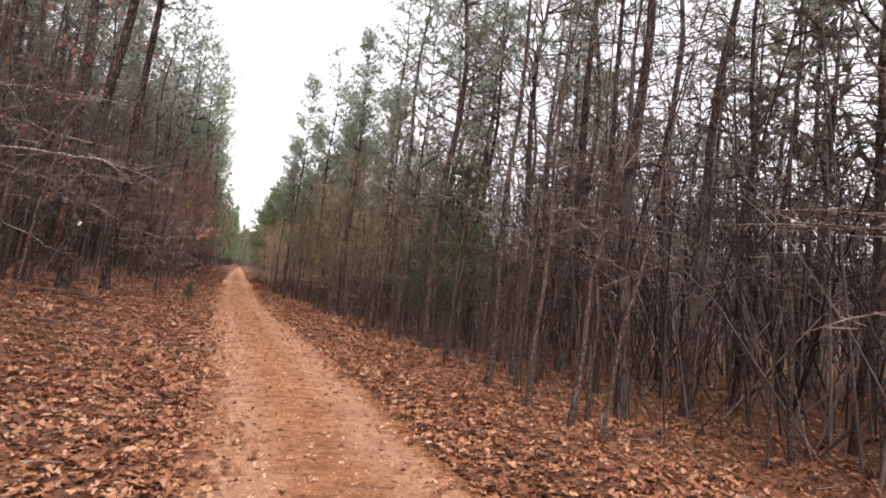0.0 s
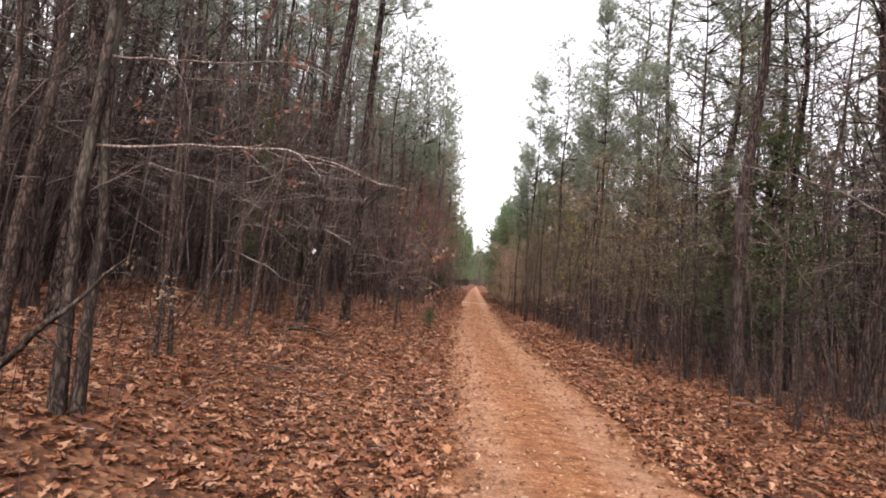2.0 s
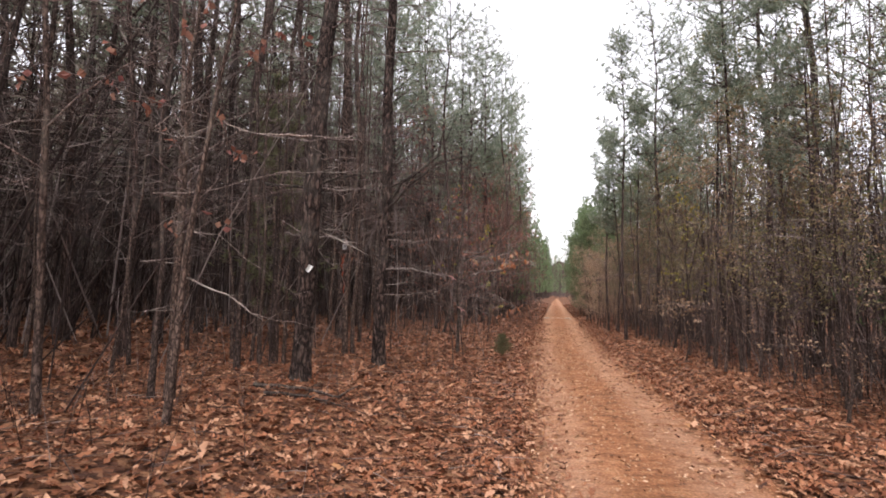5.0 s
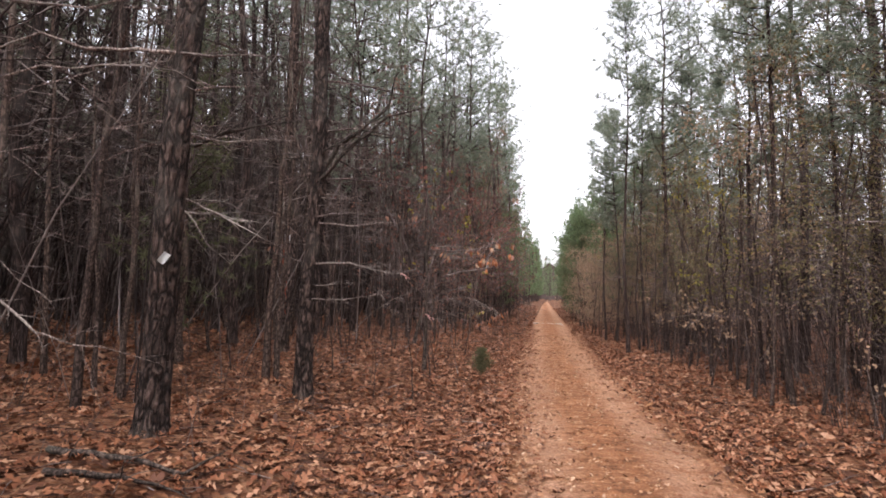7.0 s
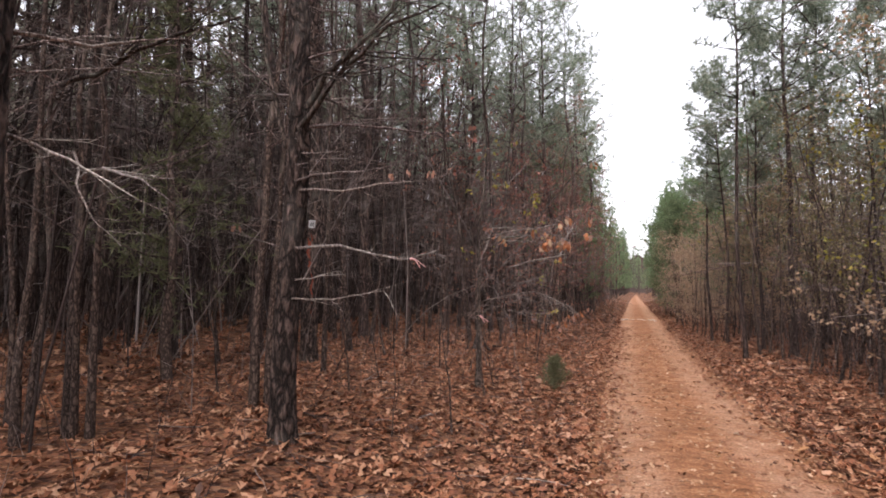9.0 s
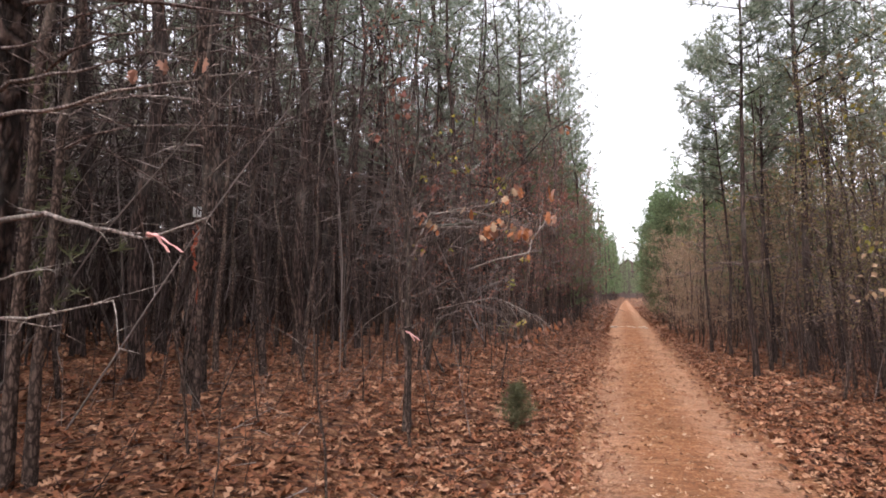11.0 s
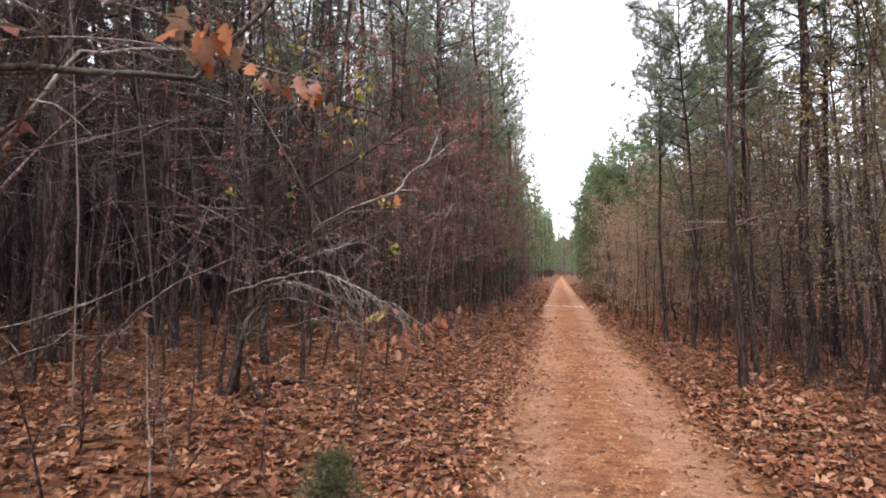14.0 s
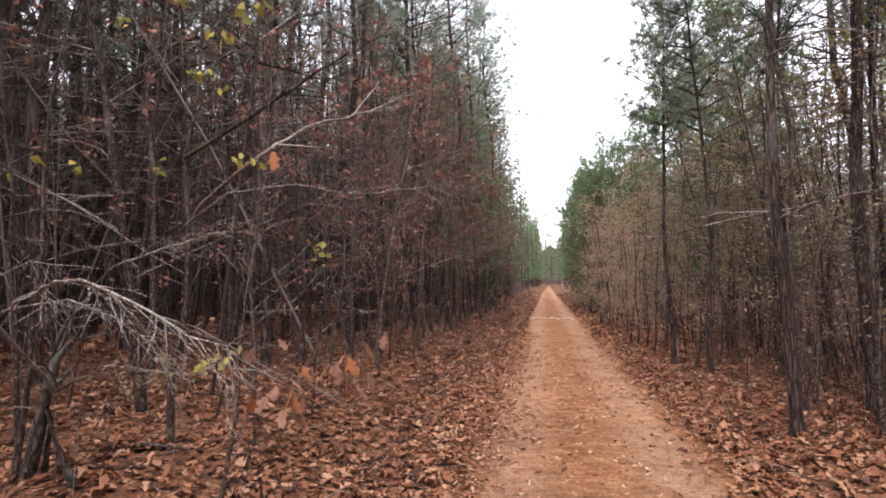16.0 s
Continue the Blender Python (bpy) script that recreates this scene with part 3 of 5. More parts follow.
# ---- single branches, fallen wood and small things ----
def bough(tree, pts, r0, seed, twigs=6, name="branch", mat=None, tips=0.5, leaf=None, leaf_size=0.1, leaf_n=0, droop=0.0):
    """A crooked branch through the given places, with side twigs, held by tree."""
    r, m = random.Random(seed), Mesh()
    pts = [Vector(p) for p in pts]
    line = []
    for a, b in zip(pts, pts[1:]):
        for k in range(4):
            line.append(a.lerp(b, k / 4) + rvec(r) * (a - b).length * 0.018)
    line.append(pts[-1])
    n = len(line) - 1
    r0 *= 1.25
    m.tube(line, [r0 * (1 - 0.8 * i / n) for i in range(n + 1)], 5)
    lm = Mesh()
    for _ in range(twigs):
        k = r.randint(n // 4, n)
        d = (line[k] - line[k - 1]).normalized()
        yaw = math.atan2(d.y, d.x) + r.choice((-1, 1)) * r.uniform(0.3, 1.0)
        tw = limb(r, line[k], yaw, r.uniform(-0.5, 0.6) - droop, r.uniform(0.2, 1.0) * tips, r.uniform(-0.6, 0.3), 4)
        rr = max(0.0032, r0 * (1 - 0.8 * k / n) * 0.55)
        m.tube(tw, [rr, rr * 0.8, rr * 0.6, rr * 0.4, rr * 0.2], 3)
        for j in (2, 3):
            t2 = limb(r, tw[j], yaw + r.uniform(-1, 1), r.uniform(-0.5, 0.6) - droop, r.uniform(0.1, 0.4) * tips, 0, 2)
            m.tube(t2, [rr * 0.5, rr * 0.35, rr * 0.15], 3)
            if leaf_n:
                cluster(lm, r, t2[-1], leaf_n, leaf_size, 0.05)
    ob = part(name, m, mat or PALE_TWIG, tree)
    ob.matrix_parent_inverse = tree.matrix_basis.inverted()
    if leaf_n:
        lf = tagged(part("dry_leaf_spray", lm, leaf, tree), kind="stuff")
        lf.matrix_parent_inverse = tree.matrix_basis.inverted()
    return ob


def big_leaf(tree, place, size, seed, mat):
    """One broad lobed leaf, still hanging."""
    r = random.Random(seed)
    out = [(0, 0, 0), (0.22, 0.18, 0.05), (0.16, 0.3, 0.02), (0.42, 0.5, 0.1), (0.2, 0.6, 0.03), (0.26, 0.85, 0.06), (0, 1.05, -0.04), (-0.26, 0.85, 0.06), (-0.2, 0.6, 0.03), (-0.42, 0.5, 0.1), (-0.16, 0.3, 0.02), (-0.22, 0.18, 0.05)]
    m = Mesh()
    turn = Euler((r.uniform(-2.4, -0.9), r.uniform(-0.6, 0.6), r.uniform(0, 6.283))).to_matrix()
    mid = [(0, 0.3, -0.03), (0, 0.6, -0.05), (0, 0.85, -0.06)]
    m.v = [Vector(place) + turn @ (Vector(p) * size) for p in out + mid]
    m.f = [(0, 1, 12), (1, 2, 12), (2, 3, 13), (12, 2, 13), (3, 4, 13), (4, 5, 14), (13, 4, 14), (5, 6, 14), (6, 7, 14), (7, 8, 14), (14, 8, 13), (8, 9, 13), (9, 10, 13), (13, 10, 12), (10, 11, 12), (11, 0, 12)]
    ob = part("dry_leaf", m, mat, tree)
    ob.matrix_parent_inverse = tree.matrix_basis.inverted()
    return ob


twin = hero(sapling(81, 6.5, 0.048, 13, lean=(0.02, 0.01), bark=DEAD_WOOD, first=0.45, split=True), -2.7, 6.28, "dark forked sapling reaching bare branches over the track", "sapling", SAPS)
hero(sapling(82, 6.0, 0.042, 12, lean=(-0.01, 0.015), bark=DEAD_WOOD, first=0.45, split=True), -2.6, 6.34, "dark twin sapling stem in the leaf litter", "sapling", SAPS)
bough(twin, [(-2.66, 6.3, 2.2), (-1.81, 6.4, 2.28), (-1.36, 6.4, 2.28), (-1.0, 6.4, 2.21), (-0.72, 6.4, 2.1), (-0.45, 6.4, 2.06)], 0.0085, 1, 10, tips=0.7)
bough(twin, [(-2.66, 6.3, 1.9), (-2.2, 6.2, 2.1), (-1.7, 6.15, 1.98), (-1.3, 6.1, 1.8)], 0.007, 4, 8, tips=0.6)
bough(twin, [(-2.65, 6.3, 2.83), (-2.11, 6.4, 2.86), (-1.35, 6.4, 2.89)], 0.009, 2, 8, tips=0.7)
sprig = hero(sapling(95, 1.0, 0.011, 6, 0.25, STRAW, 0.05, (0.05, -0.03), split=True), -3.25, 8.2, "low sprig with pale papery leaves", "sapling", SAPS)
bough(sprig, [(-3.22, 8.2, 0.95), (-3.1, 8.05, 1.13), (-2.9, 7.95, 1.18)], 0.005, 96, 6, tips=0.25, leaf=STRAW, leaf_size=0.055, leaf_n=2)
redling = hero(sapling(83, 6.2, 0.03, 15, 0.5, RUSSET, 0.1, (0.16, 0.03), split=True), -3.25, 10.6, "slim sapling with scattered dark red leaves", "sapling", SAPS)
clasped = hero(sapling(84, 5.2, 0.05, 11, lean=(0.03, 0.02), bark=GREY_BARK, first=0.3, split=True), -3.94, 11.55, "grey sapling with curling bare branches", "sapling", SAPS)
bough(clasped, [(-3.9, 11.5, 3.09), (-3.98, 11.2, 3.09), (-3.63, 11.2, 3.34), (-3.05, 11.2, 3.44)], 0.009, 70, 5, tips=0.35)
bough(clasped, [(-3.9, 11.5, 3.03), (-3.48, 11.2, 3.03), (-2.97, 11.2, 3.19), (-2.34, 11.2, 3.38)], 0.009, 71, 5, tips=0.35)
bough(clasped, [(-3.9, 11.5, 2.78), (-3.5, 11.2, 2.78), (-3.02, 11.2, 3.03), (-2.31, 11.2, 2.9), (-1.6, 11.2, 2.92)], 0.01, 72, 5, tips=0.35)
bough(clasped, [(-3.9, 11.5, 2.47), (-3.94, 11.2, 2.47), (-3.44, 11.2, 2.45), (-2.55, 11.2, 2.61), (-1.86, 11.2, 2.6)], 0.009, 73, 5, tips=0.35)
bough(clasped, [(-3.9, 11.5, 2.09), (-3.55, 11.2, 2.09), (-3.22, 11.2, 2.04), (-2.59, 11.2, 1.59)], 0.008, 74, 5, tips=0.35)
bough(clasped, [(-3.9, 11.5, 1.8), (-4.03, 11.2, 1.8), (-3.7, 11.2, 1.83), (-3.38, 11.2, 1.86)], 0.007, 75, 5, tips=0.35)
bough(clasped, [(-3.9, 11.5, 1.33), (-3.97, 11.2, 1.33), (-3.58, 11.2, 1.41)], 0.006, 76, 5, tips=0.35)
bough(ridged, [(-5.77, 9.7, 2.31), (-5.19, 9.7, 2.56), (-4.52, 9.7, 2.8)], 0.01, 78, 6, tips=0.5)

bough(forked, [(-2.9, 15.05, 2.7), (-2.55, 15.05, 3.26), (-2.28, 15.0, 3.39), (-1.95, 15.0, 3.67), (-1.85, 15.0, 4.06)], 0.028, 11, 10, mat=DEAD_WOOD, tips=0.8)
bough(forked, [(-2.9, 15.05, 2.72), (-2.41, 14.95, 3.16), (-1.94, 14.9, 3.5), (-1.5, 14.9, 3.6)], 0.023, 12, 9, mat=DEAD_WOOD, tips=0.8)
bough(forked, [(-2.9, 15.05, 2.64), (-2.31, 14.95, 2.6)], 0.008, 80, 5, tips=0.35)
bough(forked, [(-2.9, 15.05, 2.56), (-2.58, 14.95, 2.53)], 0.006, 81, 3, tips=0.35)
bough(forked, [(-2.9, 15.05, 2.39), (-2.58, 14.95, 2.44), (-2.12, 14.95, 2.44), (-1.84, 14.95, 2.47)], 0.009, 82, 7, tips=0.35)
bough(forked, [(-2.9, 15.05, 2.36), (-2.31, 14.95, 2.3), (-1.91, 14.95, 2.33), (-1.62, 14.95, 2.32)], 0.009, 83, 7, tips=0.35)
bough(forked, [(-2.9, 15.05, 1.89), (-2.34, 14.95, 1.88), (-2.08, 14.95, 1.81), (-1.84, 14.95, 1.76), (-1.55, 14.95, 1.83)], 0.011, 84, 10, tips=0.35)
bough(forked, [(-2.9, 15.05, 1.61), (-2.38, 14.95, 1.66)], 0.006, 85, 4, tips=0.35)
bough(forked, [(-2.9, 15.05, 1.49), (-2.41, 14.95, 1.47), (-1.98, 14.95, 1.54)], 0.008, 86, 6, tips=0.35)
bough(forked, [(-2.9, 15.05, 1.88), (-3.15, 14.95, 1.97), (-3.41, 14.95, 2.03)], 0.007, 87, 4, tips=0.35)
bough(forked, [(-2.9, 15.05, 2.1), (-3.11, 14.95, 2.12)], 0.006, 88, 3, tips=0.35)
bough(forked, [(-2.9, 15.05, 3.14), (-2.5, 14.95, 3.23), (-2.12, 14.95, 3.19), (-1.73, 14.95, 3.24)], 0.009, 89, 7, tips=0.35, mat=DEAD_WOOD)
bough(forked, [(-2.92, 15.05, 2.78), (-3.08, 15.0, 3.45), (-3.14, 15.0, 4.14)], 0.018, 15, 7, mat=DEAD_WOOD)
for k, p in enumerate([(-1.94, 14.95, 2.4), (-1.8, 14.95, 2.42), (-1.62, 14.95, 2.4), (-3.3, 14.95, 2.07)]):
    for j in range(2):
        big_leaf(forked, (p[0] + 0.03 * j, p[1], p[2]), 0.06, 500 + 3 * k + j, RUSSET)
bough(blazed, [(-3.22, 13.0, 2.85), (-2.89, 13.3, 2.83), (-2.45, 13.5, 2.88)], 0.012, 18, 6)
bough(blazed, [(-3.2, 13.0, 2.35), (-2.89, 13.2, 2.21), (-2.42, 13.2, 1.97)], 0.01, 19, 7)
bough(blazed, [(-3.07, 12.85, 3.43), (-3.15, 12.75, 3.41), (-3.77, 12.7, 3.46), (-4.2, 12.7, 3.62), (-4.58, 12.7, 3.53), (-5.02, 12.7, 3.43)], 0.016, 20, 8, tips=0.5)
bough(blazed, [(-3.03, 12.85, 3.43), (-2.71, 12.75, 3.34), (-2.39, 12.7, 3.31), (-2.16, 12.7, 3.28)], 0.012, 21, 5, tips=0.4)
curled = hero(sapling(94, 7.4, 0.048, 12, lean=(0.05, 0.0), bark=GREY_BARK, first=0.4, split=True), -4.36, 14.41, "pale slim tree with curling bare branches", "sapling", SAPS)
bough(curled, [(-4.11, 14.2, 2.38), (-3.15, 13.6, 2.26), (-2.84, 13.6, 2.17), (-2.64, 13.7, 2.0)], 0.011, 23, 8, tips=0.35)
bough(curled, [(-4.14, 14.2, 2.56), (-3.35, 13.6, 2.18), (-3.21, 13.6, 1.97), (-2.98, 13.6, 1.8)], 0.007, 24, 6, tips=0.3)
bough(curled, [(-4.54, 14.3, 3.16), (-3.59, 13.9, 2.98), (-3.24, 13.9, 3.1), (-2.84, 13.9, 3.16), (-2.43, 13.9, 3.19)], 0.02, 25, 10, tips=0.7, mat=DEAD_WOOD)
creeper = hero(sapling(85, 2.2, 0.016, 9, lean=(0.1, 0), split=True), -4.4, 12.1, "thin grey sapling with a drooping branch", "sapling", SAPS)
bough(creeper, [(-4.3, 12.1, 1.7), (-3.6, 12.0, 1.48), (-3.32, 12.0, 1.29), (-3.03, 12.0, 1.21), (-2.79, 12.0, 1.2)], 0.01, 22, 8, tips=0.6)

flagged = hero(sapling(86, 3.6, 0.042, 12, 0.1, RUSSET, 0.1, (0.03, 0.02), bark=DEAD_WOOD, split=True), -2.28, 18.5, "slim sapling with orange leaves and a pink ribbon", "sapling", SAPS)
bough(flagged, [(-2.2, 18.5, 2.0), (-1.8, 18.0, 2.25), (-1.4, 17.7, 2.24), (-1.12, 17.85, 2.3), (-0.85, 17.75, 2.14), (-0.54, 17.7, 2.1)], 0.0085, 31, 6, tips=0.3)
bough(flagged, [(-1.12, 17.85, 2.3), (-1.1, 17.6, 2.33), (-0.95, 17.3, 2.32)], 0.006, 33, 4, tips=0.25)
bough(flagged, [(-2.2, 18.5, 1.85), (-2.0, 18.2, 2.2), (-1.7, 18.1, 2.14), (-1.4, 17.9, 2.12), (-1.05, 18.2, 2.1)], 0.007, 32, 7, tips=0.3)
bough(flagged, [(-2.25, 18.6, 1.9), (-2.15, 18.9, 2.4), (-1.75, 19.0, 2.42), (-1.42, 19.05, 2.33), (-1.1, 18.95, 2.2)], 0.009, 35, 8, tips=0.35)
bough(flagged, [(-2.2, 18.5, 2.2), (-1.7, 19.0, 2.3), (-1.3, 19.3, 2.9), (-0.95, 19.4, 3.3), (-0.55, 19.4, 3.5)], 0.012, 34, 9, tips=0.5, mat=DEAD_WOOD)
leaf_spots = [(-1.21, 17.6, 2.02), (-1.27, 17.65, 2.0), (-1.17, 17.55, 2.06), (-1.09, 18.2, 2.08), (-1.02, 18.2, 2.05), (-1.15, 18.22, 2.06), (-1.42, 19.05, 2.28), (-1.34, 19.05, 2.25), (-1.1, 18.9, 2.14), (-1.18, 18.95, 2.17), (-1.85, 17.95, 2.18), (-1.78, 17.95, 2.12), (-0.71, 17.5, 2.28), (-0.92, 17.25, 2.27), (-1.0, 17.25, 2.2), (-1.39, 17.7, 2.2), (-0.75, 17.75, 2.13), (-0.8, 19.4, 3.3)]
for k, p in enumerate(leaf_spots):
    m = Mesh()
    m.tube([(p[0] - 0.1, p[1] + 0.03, p[2] + 0.09), (p[0] - 0.04, p[1], p[2] + 0.09), (p[0], p[1], p[2] + 0.04)], [0.0035, 0.003, 0.002], 4)
    part("leaf_stalk", m, TWIG_BARK, flagged).matrix_parent_inverse = flagged.matrix_basis.inverted()
    for j in range(4):
        big_leaf(flagged, (p[0] + 0.035 * (j % 2) - 0.02, p[1] + 0.05 * ((k + j) % 3 - 1), p[2] + 0.05 - 0.02 * j), 0.088 - 0.01 * j, 300 + 7 * k + j, (ORANGE, RUSSET, ORANGE, STRAW)[(k + j) % 4])

arched = hero(sapling(87, 1.5, 0.018, 6, lean=(0.05, 0), bark=DEAD_WOOD, split=True), -3.2, 21.7, "bent shrub with a grey branch arching towards the track", "shrub", SAPS)
bough(arched, [(-4.66, 21.5, 0.6), (-4.39, 21.5, 0.92), (-4.17, 21.5, 1.12), (-3.71, 21.5, 1.42), (-3.11, 21.5, 1.63), (-2.67, 21.5, 1.58)], 0.009, 41, 14, tips=0.4, droop=0.3)
bough(arched, [(-3.05, 21.62, 0.9), (-2.9, 21.1, 1.35), (-2.24, 20.7, 1.46), (-1.94, 20.5, 1.5), (-1.83, 20.5, 1.5), (-1.69, 20.5, 1.45), (-1.54, 20.5, 1.38), (-1.43, 20.5, 1.31), (-1.29, 20.5, 1.28)], 0.0085, 42, 34, tips=0.45, droop=0.7)
bough(arched, [(-3.05, 21.62, 0.9), (-2.43, 20.8, 1.4), (-2.18, 20.8, 1.43), (-1.97, 20.8, 1.36), (-1.82, 20.8, 1.27), (-1.72, 20.8, 1.14)], 0.006, 45, 24, tips=0.4, droop=0.6)
bough(arched, [(-3.05, 21.62, 1.2), (-2.5, 21.4, 1.59), (-2.2, 21.4, 1.67), (-2.01, 21.4, 1.72), (-1.85, 21.4, 1.75)], 0.007, 46, 14, tips=0.4)
bough(arched, [(-3.05, 21.62, 0.9), (-2.11, 20.9, 1.15), (-1.9, 20.9, 1.14), (-1.7, 20.9, 1.12)], 0.005, 47, 10, tips=0.3, leaf=OLIVE, leaf_size=0.04, leaf_n=2)
bough(arched, [(-3.23, 21.62, 0.42), (-3.17, 21.62, 0.65), (-3.12, 21.62, 0.87), (-3.05, 21.62, 1.08), (-2.91, 21.62, 1.22), (-2.77, 21.62, 1.38)], 0.036, 44, 4, mat=DEAD_WOOD, tips=0.3)
bough(arched, [(-2.92, 21.62, 0.39), (-3.03, 21.62, 0.55), (-3.12, 21.62, 0.81)], 0.022, 48, 2, mat=DEAD_WOOD, tips=0.2)
bough(arched, [(-3.12, 21.62, 0.9), (-3.01, 21.62, 0.97), (-2.94, 21.62, 1.04)], 0.018, 49, 3, mat=DEAD_WOOD, tips=0.3)
for k, (x, z) in enumerate(((-1.42, 0.99), (-1.29, 1.08), (-1.69, 0.89), (-1.75, 1.11), (-1.5, 1.01), (-1.33, 1.05), (-1.16, 1.13), (-1.55, 0.85), (-1.2, 0.95))):
    for j in range(3):
        big_leaf(arched, (x + 0.06 * (j - 1), 21.5 + 0.12 * ((k + j) % 3 - 1), z + 0.04 * j), 0.1 - 0.012 * j, 400 + 5 * k + j, ORANGE if (k + j) % 3 == 0 else RUSSET)
goldling = hero(sapling(88, 4.6, 0.025, 12, 0.25, YELLOW, 0.09, (0.08, 0.02), split=True), -2.9, 22.4, "slim sapling with sparse yellow leaves", "sapling", SAPS)
bough(goldling, [(-2.75, 22.4, 2.0), (-1.54, 21.3, 2.13), (-1.54, 21.35, 2.16), (-1.56, 21.8, 2.37), (-1.52, 22.4, 2.6), (-1.48, 23.0, 2.87), (-1.27, 23.4, 3.08)], 0.011, 91, 10, tips=0.4)
bough(goldling, [(-1.52, 22.4, 2.6), (-1.61, 23.4, 3.21), (-1.32, 23.4, 3.23)], 0.006, 92, 16, tips=0.5, leaf=RUSSET, leaf_size=0.055, leaf_n=5)
bough(goldling, [(-2.8, 22.4, 1.9), (-2.35, 22.2, 2.09), (-1.87, 22.2, 2.11), (-1.42, 22.2, 2.03), (-0.98, 22.2, 2.06)], 0.009, 93, 12, tips=0.5)
bough(goldling, [(-2.8, 22.4, 2.4), (-2.05, 22.4, 2.78), (-1.67, 22.4, 2.98), (-1.31, 22.4, 3.14)], 0.014, 94, 9, tips=0.5, mat=DEAD_WOOD)
big_leaf(goldling, (-1.55, 21.3, 2.11), 0.1, 610, ORANGE)
for k, p in enumerate([(-1.58, 21.1, 2.02), (-1.62, 21.1, 2.04), (-1.6, 20.9, 1.19), (-1.63, 20.9, 1.17), (-1.9, 21.4, 2.76), (-2.05, 21.5, 2.61), (-1.87, 21.4, 2.47)]):
    for j in range(3):
        big_leaf(goldling, (p[0] + 0.03 * j, p[1] + 0.03 * (j - 1), p[2] + 0.02 * (j % 2)), 0.042, 620 + 4 * k + j, YELLOW)
hero(sapling(89, 5.5, 0.035, 14, 0.3, RUSSET, 0.09, (0.1, 0), split=True), -3.1, 26.5, "sapling with hanging russet leaves at the verge", "sapling", SAPS)
reach = hero(sapling(90, 6.5, 0.06, 13, lean=(-0.03, 0.0), bark=GREY_BARK, first=0.4, split=True), 5.1, 9.6, "grey sapling with a pale branch over the leaves", "sapling", SAPS)
bough(reach, [(5.1, 9.6, 2.45), (4.14, 9.5, 2.85), (3.52, 9.5, 3.05), (2.69, 9.5, 3.12)], 0.016, 51, 10, tips=0.8)
bough(reach, [(4.2, 9.5, 2.83), (4.3, 9.5, 3.0), (4.65, 9.5, 3.17)], 0.01, 52, 5)
gilded = hero(sapling(91, 9.0, 0.05, 17, 0.3, YELLOW, 0.1, (-0.02, 0.0), split=True), 4.4, 23.6, "tall slim tree with scattered yellow leaves", "sapling", SAPS)
hero(sapling(92, 4.0, 0.028, 14, 0.55, YELLOW, 0.07, (0, 0), split=True), 2.7, 20.1, "small yellow-leaved sapling beside the track", "sapling", SAPS)

hero(cedar(1, 0.5, 0.3, 46), -1.47, 19.8, "knee-high cedar seedling at the track's verge", "seedling", "cedar seedlings")
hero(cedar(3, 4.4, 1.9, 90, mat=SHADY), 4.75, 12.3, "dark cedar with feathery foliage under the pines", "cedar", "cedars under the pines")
hero(cedar(4, 5.2, 1.35, 44), -5.5, 16.5, "tall dim cedar with brownish green foliage", "cedar", "cedars under the pines")
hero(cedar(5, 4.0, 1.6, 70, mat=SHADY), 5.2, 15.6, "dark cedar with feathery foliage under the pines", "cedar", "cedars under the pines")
hero(cedar(6, 3.0, 1.2, 40), -3.4, 47.0, "dark cedar with low skirts by the track", "cedar", "cedars under the pines")


def fallen(name, pts, r0, seed, label, category, twigs=3, mat=None):
    """A stick or log lying where it fell; its base is the empty's place."""
    root = new(name)
    root.matrix_basis = pose(*pts[0])
    bough(root, pts, r0, seed, twigs, "log" if r0 > 0.02 else "stick", mat or DEAD_WOOD, 0.4)
    return tagged(root, label, category)


def lying(x, y, up):
    return (x, y, ground_z(x, y) + up)


fallen("fallen_log", [lying(-3.4, 12.25, 0.05), lying(-2.81, 12.28, 0.05), lying(-2.45, 12.31, 0.05), lying(-2.3, 12.5, 0.16)], 0.022, 61, "dark fallen branch half sunk in the leaves", "log")
fallen("leaning_pole", [lying(-3.6, 6.0, -0.05), (-2.97, 6.0, 0.68), (-2.62, 6.02, 1.03), (-2.18, 6.05, 1.46)], 0.033, 62, "dead broken pole leaning on the twin saplings", "log", 5)
fallen("fallen_stick", [lying(-3.1, 11.92, 0.03), lying(-2.7, 12.05, 0.04), lying(-2.3, 12.18, 0.03)], 0.022, 63, "short dead branch lying on the leaves", "branch")
fallen("fallen_stick", [lying(-3.01, 22.26, 0.03), lying(-2.8, 22.3, 0.04), lying(-2.55, 22.41, 0.03)], 0.015, 64, "thin dead stick lying on the leaves", "branch")
fallen("fallen_stick", [lying(-2.6, 9.0, 0.03), lying(-2.2, 9.4, 0.05), lying(-1.95, 9.5, 0.12)], 0.01, 65, "pale thin stick poking from the leaves", "branch", 4, TWIG_BARK)
fallen("fallen_stick", [lying(-1.75, 18.9, -0.05), (-1.9, 19.0, 0.8), (-2.0, 19.1, 1.3)], 0.006, 66, "pale dry stalk standing in the leaves", "branch", 3, TWIG_BARK)
fallen("fallen_stick", [lying(-2.54, 19.99, -0.05), (-2.66, 19.99, 0.84), (-2.73, 19.99, 1.15), (-2.84, 19.99, 1.7)], 0.007, 67, "pale dry stalk standing in the leaves", "branch", 3, TWIG_BARK)


